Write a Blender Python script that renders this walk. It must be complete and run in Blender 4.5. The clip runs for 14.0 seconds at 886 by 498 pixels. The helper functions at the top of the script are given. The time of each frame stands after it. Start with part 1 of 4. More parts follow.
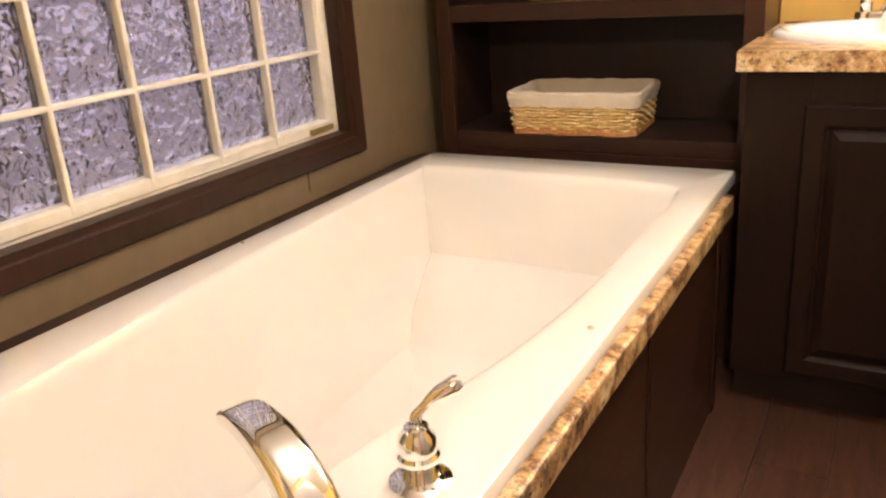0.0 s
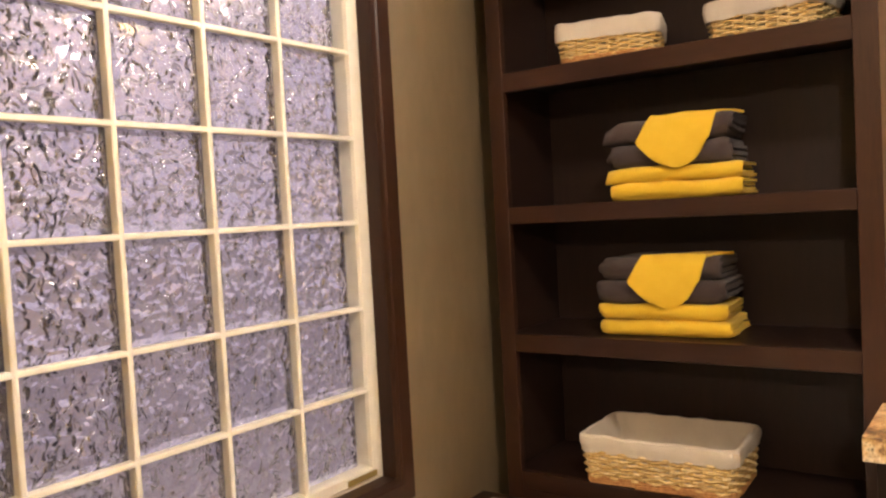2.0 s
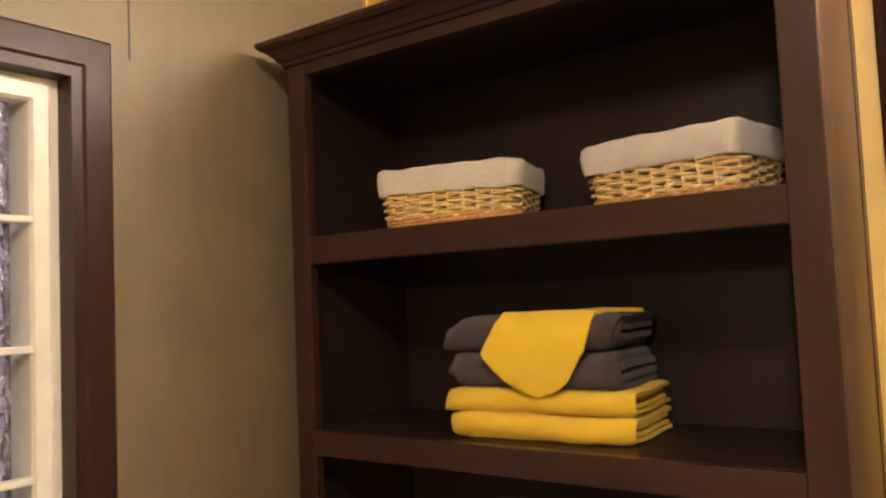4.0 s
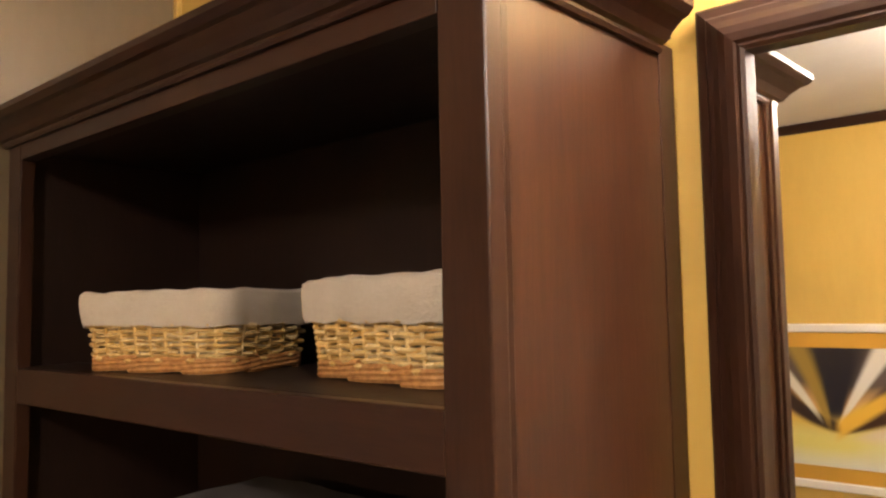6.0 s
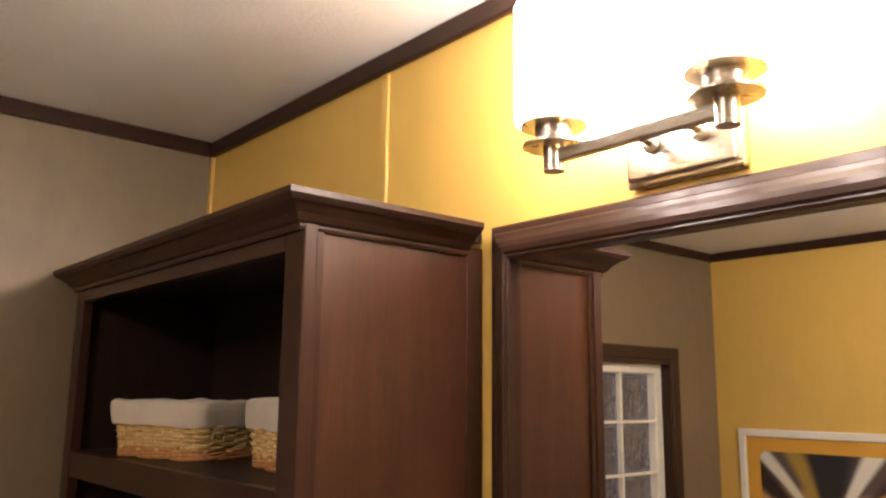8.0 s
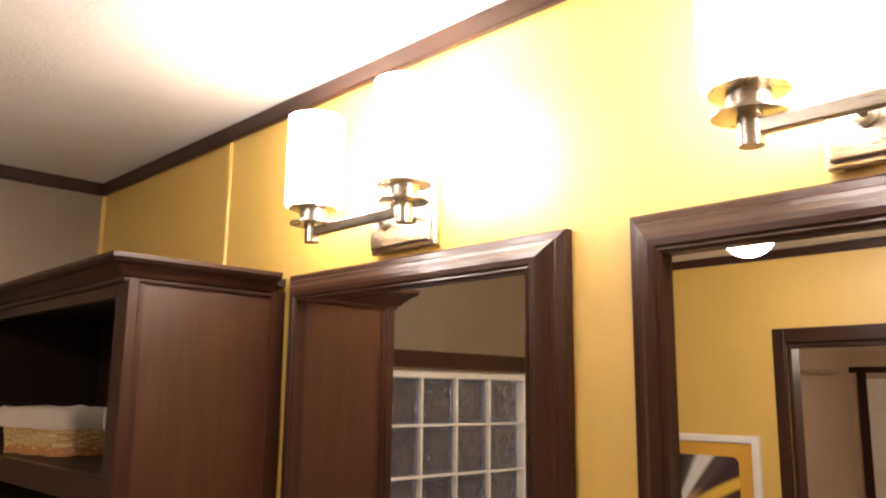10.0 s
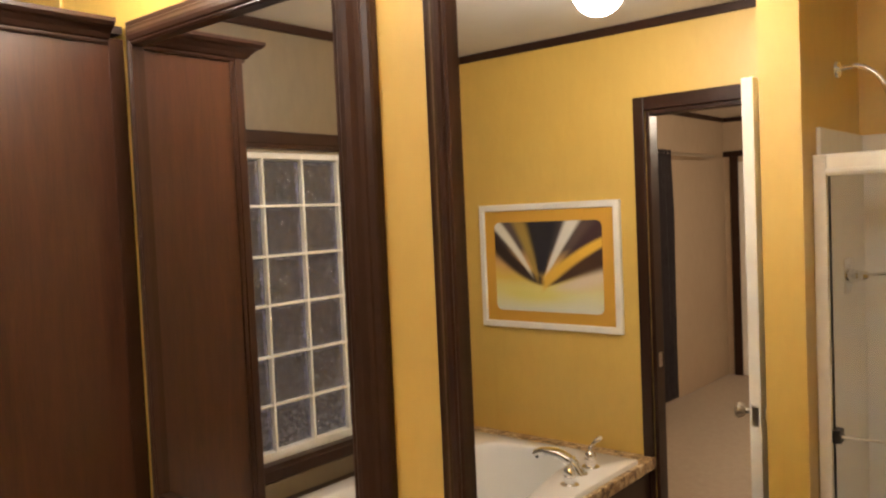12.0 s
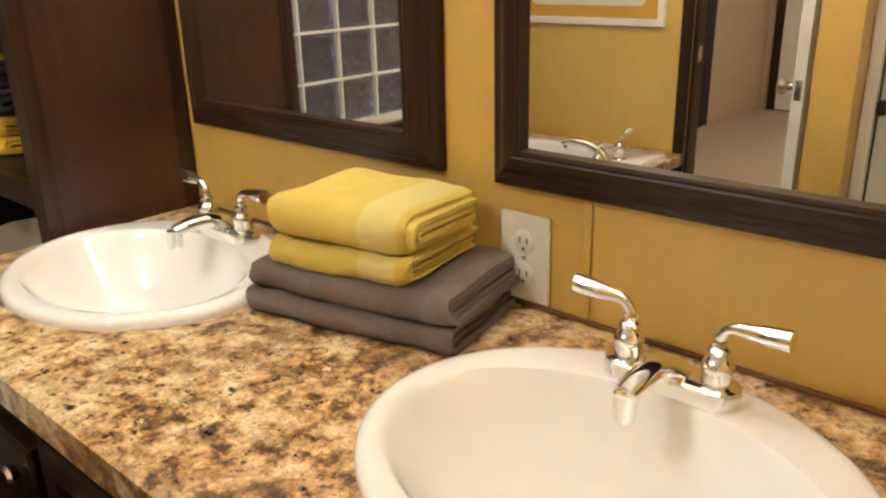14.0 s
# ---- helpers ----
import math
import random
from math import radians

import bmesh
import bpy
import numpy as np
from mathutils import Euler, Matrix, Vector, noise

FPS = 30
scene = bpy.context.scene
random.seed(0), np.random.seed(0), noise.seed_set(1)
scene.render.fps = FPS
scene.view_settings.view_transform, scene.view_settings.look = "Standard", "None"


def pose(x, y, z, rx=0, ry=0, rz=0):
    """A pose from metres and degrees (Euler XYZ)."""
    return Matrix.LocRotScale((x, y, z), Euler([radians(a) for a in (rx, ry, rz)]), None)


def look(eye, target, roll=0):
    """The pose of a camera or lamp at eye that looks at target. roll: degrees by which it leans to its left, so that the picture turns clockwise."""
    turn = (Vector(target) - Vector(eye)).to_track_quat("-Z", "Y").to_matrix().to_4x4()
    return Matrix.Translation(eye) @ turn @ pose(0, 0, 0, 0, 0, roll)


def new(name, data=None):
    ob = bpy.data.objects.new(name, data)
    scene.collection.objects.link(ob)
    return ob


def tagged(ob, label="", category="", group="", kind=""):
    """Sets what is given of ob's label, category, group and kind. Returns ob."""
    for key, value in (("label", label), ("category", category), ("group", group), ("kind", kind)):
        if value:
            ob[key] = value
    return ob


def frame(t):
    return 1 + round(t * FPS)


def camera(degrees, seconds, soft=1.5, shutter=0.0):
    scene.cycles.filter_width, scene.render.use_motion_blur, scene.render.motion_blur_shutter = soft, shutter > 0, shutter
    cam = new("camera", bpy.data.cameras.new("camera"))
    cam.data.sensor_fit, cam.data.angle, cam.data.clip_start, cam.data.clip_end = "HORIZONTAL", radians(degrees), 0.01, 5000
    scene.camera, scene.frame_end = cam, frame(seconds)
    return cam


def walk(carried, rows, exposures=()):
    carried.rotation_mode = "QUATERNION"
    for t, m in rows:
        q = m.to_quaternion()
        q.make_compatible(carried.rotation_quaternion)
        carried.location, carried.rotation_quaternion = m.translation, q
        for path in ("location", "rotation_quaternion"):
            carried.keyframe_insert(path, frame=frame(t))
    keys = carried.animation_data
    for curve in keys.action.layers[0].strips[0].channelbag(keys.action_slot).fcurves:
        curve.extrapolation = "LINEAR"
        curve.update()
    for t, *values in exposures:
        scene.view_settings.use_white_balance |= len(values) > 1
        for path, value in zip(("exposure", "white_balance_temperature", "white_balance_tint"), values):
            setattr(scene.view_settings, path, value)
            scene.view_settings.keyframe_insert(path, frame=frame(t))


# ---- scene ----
cam = camera(58.1, 14.0, soft=2.3)
PATH = [
    (0, (1.269, -2.354, 1.083), (0.303, -0.741, 0.401), -4.3),
    (0.5, (1.259, -2.34, 1.134), (0.182, -0.74, 0.603), -4.0),
    (1, (1.233, -2.298, 1.186), (0.096, -0.695, 0.816), -3.6),
    (1.5, (1.186, -2.188, 1.237), (0.027, -0.573, 1.018), -3.2),
    (2, (1.172, -2.057, 1.276), (0.002, -0.437, 1.186), -3.1),
    (2.5, (1.18, -1.865, 1.336), (-0.023, -0.267, 1.354), -3.2),
    (3, (1.17, -1.702, 1.373), (-0.045, -0.116, 1.465), -2.5),
    (3.5, (1.139, -1.508, 1.433), (-0.034, 0.107, 1.562), -2.6),
    (6, (1.305, -0.735, 1.692), (-0.032, 0.746, 1.839), -1.0),
    (6.5, (1.434, -0.724, 1.714), (0.016, 0.658, 1.995), -0.2),
    (7, (1.548, -0.744, 1.726), (0.061, 0.549, 2.069), 0.7),
    (9.5, (2.157, -0.848, 1.749), (0.687, 0.453, 2.132), 0.1),
    (10, (2.25, -0.835, 1.756), (0.833, 0.53, 2.116), 0.7),
    (10.5, (2.342, -0.821, 1.747), (0.962, 0.59, 2.068), -0.1),
    (11, (2.396, -0.814, 1.711), (1.029, 0.626, 1.948), -1.1),
    (11.5, (2.4, -0.806, 1.656), (1.057, 0.673, 1.741), -2.1),
    (12, (2.405, -0.807, 1.587), (1.123, 0.725, 1.497), -2.5),
    (12.5, (2.402, -0.815, 1.513), (1.18, 0.747, 1.255), -2.1),
    (13, (2.369, -0.816, 1.444), (1.152, 0.723, 1.059), -1.7),
    (13.5, (2.362, -0.828, 1.369), (1.123, 0.654, 0.85), -1.3),
    (14, (2.37, -0.839, 1.313), (1.113, 0.559, 0.634), -1.4),
]
walk(cam, [(t, look(eye, aim, roll)) for t, eye, aim, roll in PATH], [
    (0.0, 1.17, 6650, 19), (1.5, 1.1, 6900, 19), (2.5, 1.0, 7050, 18), (3.5, 0.85, 7100, 18), (6.0, 0.58, 7000, 19), (7.0, 0.15, 6800, 22),
    (9.5, -0.1, 6500, 21), (10.5, -0.15, 6500, 20), (11.5, 0.05, 6600, 16), (12.5, 0.3, 6700, 13), (14.0, 0.42, 6150, 10)])

# ---------------------------------------------------------------- world and light
world = bpy.data.worlds.new("dusk")
scene.world = world
world.use_nodes = True
bg = world.node_tree.nodes["Background"]
bg.inputs[0].default_value = (0.44, 0.39, 0.485, 1)
bg.inputs[1].default_value = 0.70
LAMP = 46.0            # glow of the vanity shades
GLOBE = 80.0           # glow of the ceiling globes
LAMP_TINT = (1.0, 0.94, 0.85, 1)


# ---------------------------------------------------------------- materials
class Mat:
    """A small wrapper round a Principled node tree."""

    def __init__(self, name, base=(0.5, 0.5, 0.5), rough=0.5, metal=0.0, **more):
        self.m = bpy.data.materials.new(name)
        self.m.use_nodes = True
        self.t = self.m.node_tree
        self.p = self.t.nodes["Principled BSDF"]
        self.p.inputs["Base Color"].default_value = (*base, 1)
        self.p.inputs["Roughness"].default_value = rough
        self.p.inputs["Metallic"].default_value = metal
        for k, v in more.items():
            self.p.inputs[k.replace("_", " ")].default_value = v

    def node(self, kind, **props):
        n = self.t.nodes.new(kind)
        for k, v in props.items():
            if k in n.inputs:
                n.inputs[k].default_value = v
        return n

    def link(self, a, b):
        self.t.links.new(a, b)

    def coords(self, scale=(1, 1, 1), rot=(0, 0, 0), local=True):
        tc = self.node("ShaderNodeTexCoord")
        mp = self.node("ShaderNodeMapping")
        mp.inputs["Scale"].default_value = scale
        mp.inputs["Rotation"].default_value = rot
        self.link(tc.outputs["Object"], mp.inputs["Vector"])
        return mp.outputs["Vector"]

    def noise(self, vec, scale, detail=4.0, rough=0.55, dist=0.0):
        n = self.node("ShaderNodeTexNoise", Scale=scale, Detail=detail, Roughness=rough, Distortion=dist)
        self.link(vec, n.inputs["Vector"])
        return n.outputs["Fac"]

    def ramp(self, fac, stops):
        r = self.node("ShaderNodeValToRGB")
        e = r.color_ramp.elements
        while len(e) < len(stops):
            e.new(0.5)
        for el, (p, c) in zip(e, stops):
            el.position, el.color = p, (*c, 1)
        self.link(fac, r.inputs["Fac"])
        return r.outputs["Color"]

    def mix(self, fac, a, b, mode="MIX"):
        n = self.t.nodes.new("ShaderNodeMix")
        n.data_type, n.blend_type = "RGBA", mode
        for sock, v in ((n.inputs[0], fac), (n.inputs[6], a), (n.inputs[7], b)):
            if hasattr(v, "is_linked"):
                self.link(v, sock)
            elif isinstance(v, tuple):
                sock.default_value = (*v, 1)
            else:
                sock.default_value = v
        return n.outputs[2]

    def color(self, out):
        self.link(out, self.p.inputs["Base Color"])

    def bump(self, fac, strength, dist=0.002):
        b = self.node("ShaderNodeBump", Strength=strength, Distance=dist)
        self.link(fac, b.inputs["Height"])
        self.link(b.outputs["Normal"], self.p.inputs["Normal"])

    def rough(self, fac, lo, hi):
        r = self.node("ShaderNodeMapRange")
        r.inputs[3].default_value, r.inputs[4].default_value = lo, hi
        self.link(fac, r.inputs[0])
        self.link(r.outputs[0], self.p.inputs["Roughness"])


def wood_dark(name, scale, lo, hi, rough=(0.26, 0.40), gloss=0.26):
    w = Mat(name, Specular_IOR_Level=gloss)
    v = w.coords(scale)
    g = w.noise(v, 9.0, 6, 0.6, 0.6)
    fine = w.noise(v, 60.0, 3, 0.6)
    big = w.noise(w.coords(), 2.2, 3)
    c = w.ramp(g, [(0.3, lo), (0.7, hi)])
    c = w.mix(0.35, c, w.ramp(fine, [(0.35, lo), (0.65, hi)]))
    w.color(w.mix(w.ramp(big, [(0.35, (0, 0, 0)), (0.7, (0.4, 0.4, 0.4))]), c, hi))
    w.bump(fine, 0.12, 0.001)
    w.rough(g, *rough)
    return w.m


ESP_V = wood_dark("espresso_upright_grain", (7, 7, 0.55), (0.022, 0.0095, 0.006), (0.044, 0.0175, 0.0095))
END_PANEL = wood_dark("end_panel_woodgrain", (5, 5, 0.4), (0.025, 0.0090, 0.0050), (0.062, 0.0222, 0.0102), (0.26, 0.38), 0.42)
ESP_X = wood_dark("espresso_level_grain", (0.55, 7, 7), (0.021, 0.0092, 0.006), (0.041, 0.0165, 0.0095))
ESP_Y = wood_dark("espresso_cross_grain", (7, 0.55, 7), (0.021, 0.0092, 0.006), (0.041, 0.0165, 0.0095))
# same espresso finish, base darkened to put shade into the vanity fronts
SHADED_FRONT_V = wood_dark("shaded_espresso_upright", (7, 7, 0.55), (0.009, 0.0048, 0.0034), (0.018, 0.0082, 0.0050), (0.34, 0.5), 0.16)
SHADED_FRONT_X = wood_dark("shaded_espresso_level", (0.55, 7, 7), (0.009, 0.0048, 0.0034), (0.018, 0.0082, 0.0050), (0.34, 0.5), 0.16)
CARCASS = wood_dark("dark_cabinet_inside", (5, 5, 0.6), (0.014, 0.0070, 0.0050), (0.024, 0.0115, 0.0080), (0.4, 0.55))
PLANK = wood_dark("dark_plank_vinyl", (6, 0.6, 6), (0.020, 0.009, 0.006), (0.090, 0.040, 0.025), (0.32, 0.5))


def painted_wall(name, base, dark, weave=0.25, film=0.0):
    w = Mat(name, base, 0.6, Coat_Weight=film, Coat_Roughness=0.42)
    v = w.coords((1, 1, 0.35))
    streak = w.noise(v, 26, 5, 0.65)
    cloud = w.noise(w.coords(), 2.6, 3)
    fine = w.noise(w.coords(), 420, 2)
    c = w.mix(w.ramp(streak, [(0.3, (0, 0, 0)), (0.75, (0.55, 0.55, 0.55))]), base, dark)
    w.color(w.mix(w.ramp(cloud, [(0.35, (0, 0, 0)), (0.7, (0.35, 0.35, 0.35))]), c, dark))
    w.bump(fine, weave, 0.0008)
    w.rough(streak, 0.48, 0.66)
    return w.m


YELLOW = painted_wall("mustard_vinyl_wallboard", (0.67, 0.440, 0.095), (0.58, 0.365, 0.072), film=1.0)
TAUPE = painted_wall("taupe_grasscloth_wallboard", (0.200, 0.146, 0.082), (0.146, 0.106, 0.058), 0.5, film=0.5)
BEIGE = painted_wall("beige_wallboard", (0.52, 0.40, 0.28), (0.46, 0.35, 0.24))

w = Mat("stippled_ceiling", (0.80, 0.77, 0.72), 0.9)
w.bump(w.noise(w.coords(), 90, 4, 0.7), 0.5, 0.004)
w.color(w.ramp(w.noise(w.coords(), 4, 3), [(0.3, (0.76, 0.73, 0.68)), (0.7, (0.82, 0.79, 0.74))]))
CEIL = w.m

w = Mat("brown_granite_laminate", rough=0.28)
v = w.coords()
n1 = w.noise(v, 24, 6, 0.72, 0.15)
n2 = w.noise(v, 58, 5, 0.70, 0.15)
n3 = w.noise(v, 10, 5, 0.65, 0.3)
n4 = w.noise(v, 150, 3, 0.6, 0.4)
c = w.ramp(n1, [(0.36, (0.050, 0.028, 0.020)), (0.43, (0.20, 0.105, 0.045)), (0.48, (0.44, 0.26, 0.105)), (0.55, (0.63, 0.44, 0.225)), (0.65, (0.78, 0.66, 0.45))])
c = w.mix(w.ramp(n3, [(0.54, (0, 0, 0)), (0.66, (0.62, 0.62, 0.62))]), c, (0.22, 0.105, 0.045))
c = w.mix(w.ramp(n2, [(0.36, (0.95, 0.95, 0.95)), (0.43, (0, 0, 0))]), c, (0.045, 0.026, 0.022))
c = w.mix(w.ramp(n2, [(0.58, (0, 0, 0)), (0.66, (0.7, 0.7, 0.7))]), c, (0.74, 0.62, 0.42))
c = w.mix(w.ramp(n4, [(0.36, (0.5, 0.5, 0.5)), (0.44, (0, 0, 0))]), c, (0.09, 0.05, 0.03))
w.color(c)
w.rough(n2, 0.22, 0.38)
LAMINATE = w.m

w = Mat("white_tub_acrylic", (0.81, 0.79, 0.75), 0.13, Coat_Weight=0.4)
w.rough(w.noise(w.coords(), 7, 4), 0.10, 0.2)
w.color(w.ramp(w.noise(w.coords(), 3, 3), [(0.3, (0.79, 0.77, 0.73)), (0.7, (0.83, 0.81, 0.77))]))
ACRYLIC = w.m
w = Mat("white_sink_china", (0.91, 0.90, 0.885), 0.08, Coat_Weight=0.5)
w.rough(w.noise(w.coords(), 9, 3), 0.06, 0.14)
CHINA = w.m
w = Mat("chrome", (0.86, 0.85, 0.83), 0.06, 1.0)
w.rough(w.noise(w.coords(), 40, 3), 0.04, 0.11)
CHROME = w.m
w = Mat("brushed_nickel", (0.62, 0.56, 0.46), 0.28, 1.0)
w.rough(w.noise(w.coords((1, 1, 12)), 60, 3), 0.22, 0.36)
NICKEL = w.m
MIRROR = Mat("mirror_silver", (0.90, 0.90, 0.88), 0.0, 1.0).m
w = Mat("cream_vinyl_window", (0.80, 0.74, 0.60), 0.4)
w.color(w.ramp(w.noise(w.coords(), 30, 4), [(0.3, (0.77, 0.73, 0.64)), (0.7, (0.84, 0.80, 0.71))]))
VINYL = w.m
w = Mat("white_paint", (0.80, 0.77, 0.70), 0.4)
w.color(w.ramp(w.noise(w.coords(), 14, 4), [(0.3, (0.76, 0.72, 0.65)), (0.7, (0.82, 0.79, 0.73))]))
WHITE = w.m
w = Mat("dark_slot", (0.03, 0.028, 0.025), 0.6)
SLOT = w.m
w = Mat("brass_label", (0.34, 0.25, 0.09), 0.4, 0.5)
BRASS = w.m
w = Mat("black_clip", (0.02, 0.018, 0.016), 0.45)
BLACK = w.m


def terry(name, lo, hi, band=None):
    """Looped towelling; band: (x from, x to, colour) of a smooth woven border across the towel."""
    w = Mat(name, lo, 0.95, Specular_IOR_Level=0.1, Sheen_Weight=0.15, Sheen_Roughness=0.5)
    f = w.noise(w.coords(), 300, 4, 0.75)
    b = w.noise(w.coords(), 24, 4)
    c = w.mix(0.5, w.ramp(f, [(0.3, lo), (0.7, hi)]), w.ramp(b, [(0.3, lo), (0.7, hi)]))
    if band:
        sep = w.node("ShaderNodeSeparateXYZ")
        w.link(w.coords(), sep.inputs[0])
        mr_ = w.node("ShaderNodeMapRange")
        mr_.inputs[1].default_value, mr_.inputs[2].default_value = -0.2, 0.2
        w.link(sep.outputs["X"], mr_.inputs[0])
        a0, a1 = ((v + 0.2) / 0.4 for v in band[:2])
        k = w.ramp(mr_.outputs[0], [(a0 - 0.006, (0, 0, 0)), (a0, (0.8, 0.8, 0.8)), (a1, (0.8, 0.8, 0.8)), (a1 + 0.006, (0, 0, 0))])
        c = w.mix(k, c, band[2])
    w.color(c)
    w.bump(f, 0.9, 0.004)
    return w.m


GREY_TERRY = terry("charcoal_terry", (0.048, 0.033, 0.031), (0.084, 0.060, 0.056))
TAUPE_TERRY = terry("taupe_grey_terry", (0.165, 0.122, 0.104), (0.275, 0.215, 0.188), (0.085, 0.125, (0.185, 0.14, 0.12)))
YEL_TERRY = terry("sunflower_terry", (0.80, 0.49, 0.032), (0.90, 0.60, 0.06))
LEMON_TERRY = terry("lemon_terry", (0.82, 0.60, 0.10), (0.90, 0.71, 0.18), (0.045, 0.098, (0.90, 0.76, 0.30)))
LINEN = terry("linen_liner", (0.66, 0.57, 0.46), (0.76, 0.68, 0.57))
CARPET = terry("beige_carpet", (0.42, 0.33, 0.24), (0.54, 0.44, 0.33))
CURTAIN = terry("plum_grey_curtain", (0.036, 0.029, 0.030), (0.066, 0.054, 0.056))

w = Mat("wicker", (0.62, 0.42, 0.17), 0.5)
oi = w.node("ShaderNodeNewGeometry")
r = w.ramp(oi.outputs["Random Per Island"], [(0.0, (0.62, 0.39, 0.13)), (0.5, (0.80, 0.58, 0.25)), (1.0, (0.88, 0.72, 0.40))])
w.color(w.mix(w.ramp(w.noise(w.coords(), 160, 3), [(0.35, (0, 0, 0)), (0.7, (0.5, 0.5, 0.5))]), r, (0.40, 0.22, 0.07)))
w.bump(w.noise(w.coords(), 400, 2), 0.3, 0.001)
WICKER = w.m
w = Mat("brown_wicker_rim", (0.36, 0.17, 0.055), 0.55)
w.color(w.ramp(w.noise(w.coords(), 120, 3), [(0.3, (0.34, 0.145, 0.045)), (0.7, (0.58, 0.30, 0.11))]))
RIM_WICKER = w.m

# wavy cast glass of the block panes
w = Mat("wavy_block_glass", (0.80, 0.79, 0.86), 0.04, Transmission_Weight=0.97, IOR=1.5, Coat_Weight=1.0, Coat_Roughness=0.04)
oi = w.node("ShaderNodeObjectInfo")
tc = w.node("ShaderNodeTexCoord")
off = w.node("ShaderNodeVectorMath")
off.operation = "ADD"
w.link(tc.outputs["Object"], off.inputs[0])
sc = w.node("ShaderNodeVectorMath")
sc.operation = "SCALE"
sc.inputs[0].default_value = (7.0, 5.0, 9.0)
w.link(oi.outputs["Random"], sc.inputs["Scale"])
w.link(sc.outputs[0], off.inputs[1])
swell = w.noise(off.outputs[0], 11, 1.0, 0.4, 0.4)
strokes = w.ramp(w.noise(off.outputs[0], 36, 0.5, 0.4, 0.9), [(0.42, (0, 0, 0)), (0.62, (1, 1, 1))])
ridge = w.ramp(w.noise(off.outputs[0], 25, 0.3, 0.4, 1.2), [(0.36, (0, 0, 0)), (0.60, (1, 1, 1))])
relief = w.mix(0.35, w.mix(0.5, strokes, ridge), swell)
w.bump(relief, 1.0, 0.0082)
w.link(w.p.inputs["Normal"].links[0].from_socket, w.p.inputs["Coat Normal"])
GLASS = w.m
w = Mat("clear_block_edge", (0.55, 0.53, 0.55), 0.12, Transmission_Weight=0.6, IOR=1.45)
GLASS_EDGE = w.m
w = Mat("shower_glass", (0.97, 0.97, 0.97), 0.02, Transmission_Weight=1.0, IOR=1.12)
SHOWER_GLASS = w.m


def glow(name, tint, strength):
    g = Mat(name, (0.9, 0.85, 0.75), 0.4)
    g.p.inputs["Emission Color"].default_value = tint
    g.p.inputs["Emission Strength"].default_value = strength
    return g.m


SHADE = glow("lit_opal_glass", LAMP_TINT, LAMP)
OPAL = glow("lit_globe_glass", LAMP_TINT, GLOBE)


# ---------------------------------------------------------------- mesh helpers
def finish(bm, name, material, smooth=False):
    bmesh.ops.recalc_face_normals(bm, faces=bm.faces)
    me = bpy.data.meshes.new(name)
    if smooth:
        for f in bm.faces:
            f.smooth = True
        for e in bm.edges:
            if len(e.link_faces) == 2 and e.calc_face_angle(0) > 0.6:
                e.smooth = False
    bm.to_mesh(me)
    bm.free()
    me.materials.append(material)
    return me


def part(name, bm, material, parent=None, label="", smooth=False):
    ob = new(name, finish(bm, name, material, smooth))
    if parent is not None:
        ob.parent = parent
    if label:
        ob["label"] = label
    return ob


def empty(name, at=(0, 0, 0), label="", category="", group="", kind=""):
    e = new(name)
    e.empty_display_size = 0.05
    e.location = at
    return tagged(e, label, category, group, kind)


def box(lo, hi, bevel=0.0, bm=None, segments=2):
    own = bm is None
    b = bmesh.new()
    c = [(x, y, z) for x in (lo[0], hi[0]) for y in (lo[1], hi[1]) for z in (lo[2], hi[2])]
    vs = [b.verts.new(p) for p in c]
    for q in ((0, 1, 3, 2), (4, 6, 7, 5), (0, 4, 5, 1), (2, 3, 7, 6), (0, 2, 6, 4), (1, 5, 7, 3)):
        b.faces.new([vs[i] for i in q])
    if bevel:
        bmesh.ops.bevel(b, geom=b.edges[:], offset=bevel, segments=segments, affect="EDGES", profile=0.5)
    if own:
        return b
    join(bm, b)
    return bm


def join(bm, other):
    idx = {v: bm.verts.new(v.co) for v in other.verts}
    for f in other.faces:
        bm.faces.new([idx[v] for v in f.verts])
    other.free()


def loft(rings, close=True, cap=True, bm=None):
    """Skin rings of equal length."""
    bm = bm or bmesh.new()
    rows = [[bm.verts.new(p) for p in ring] for ring in rings]
    n = len(rows[0])
    for a, b in zip(rows, rows[1:]):
        for i in range(n if close else n - 1):
            j = (i + 1) % n
            bm.faces.new((a[i], a[j], b[j], b[i]))
    if cap:
        bm.faces.new(rows[0][::-1])
        bm.faces.new(rows[-1])
    return bm


def lathe(profile, at=(0, 0, 0), n=28, axis="z", bm=None):
    rings = []
    for r, h in profile:
        r = max(r, 0.0003)
        ring = []
        for i in range(n):
            a = 2 * math.pi * i / n
            p = (r * math.cos(a), r * math.sin(a), h)
            if axis == "y":
                p = (p[0], p[2], p[1])
            elif axis == "x":
                p = (p[2], p[0], p[1])
            ring.append((at[0] + p[0], at[1] + p[1], at[2] + p[2]))
        rings.append(ring)
    return loft(rings, bm=bm)


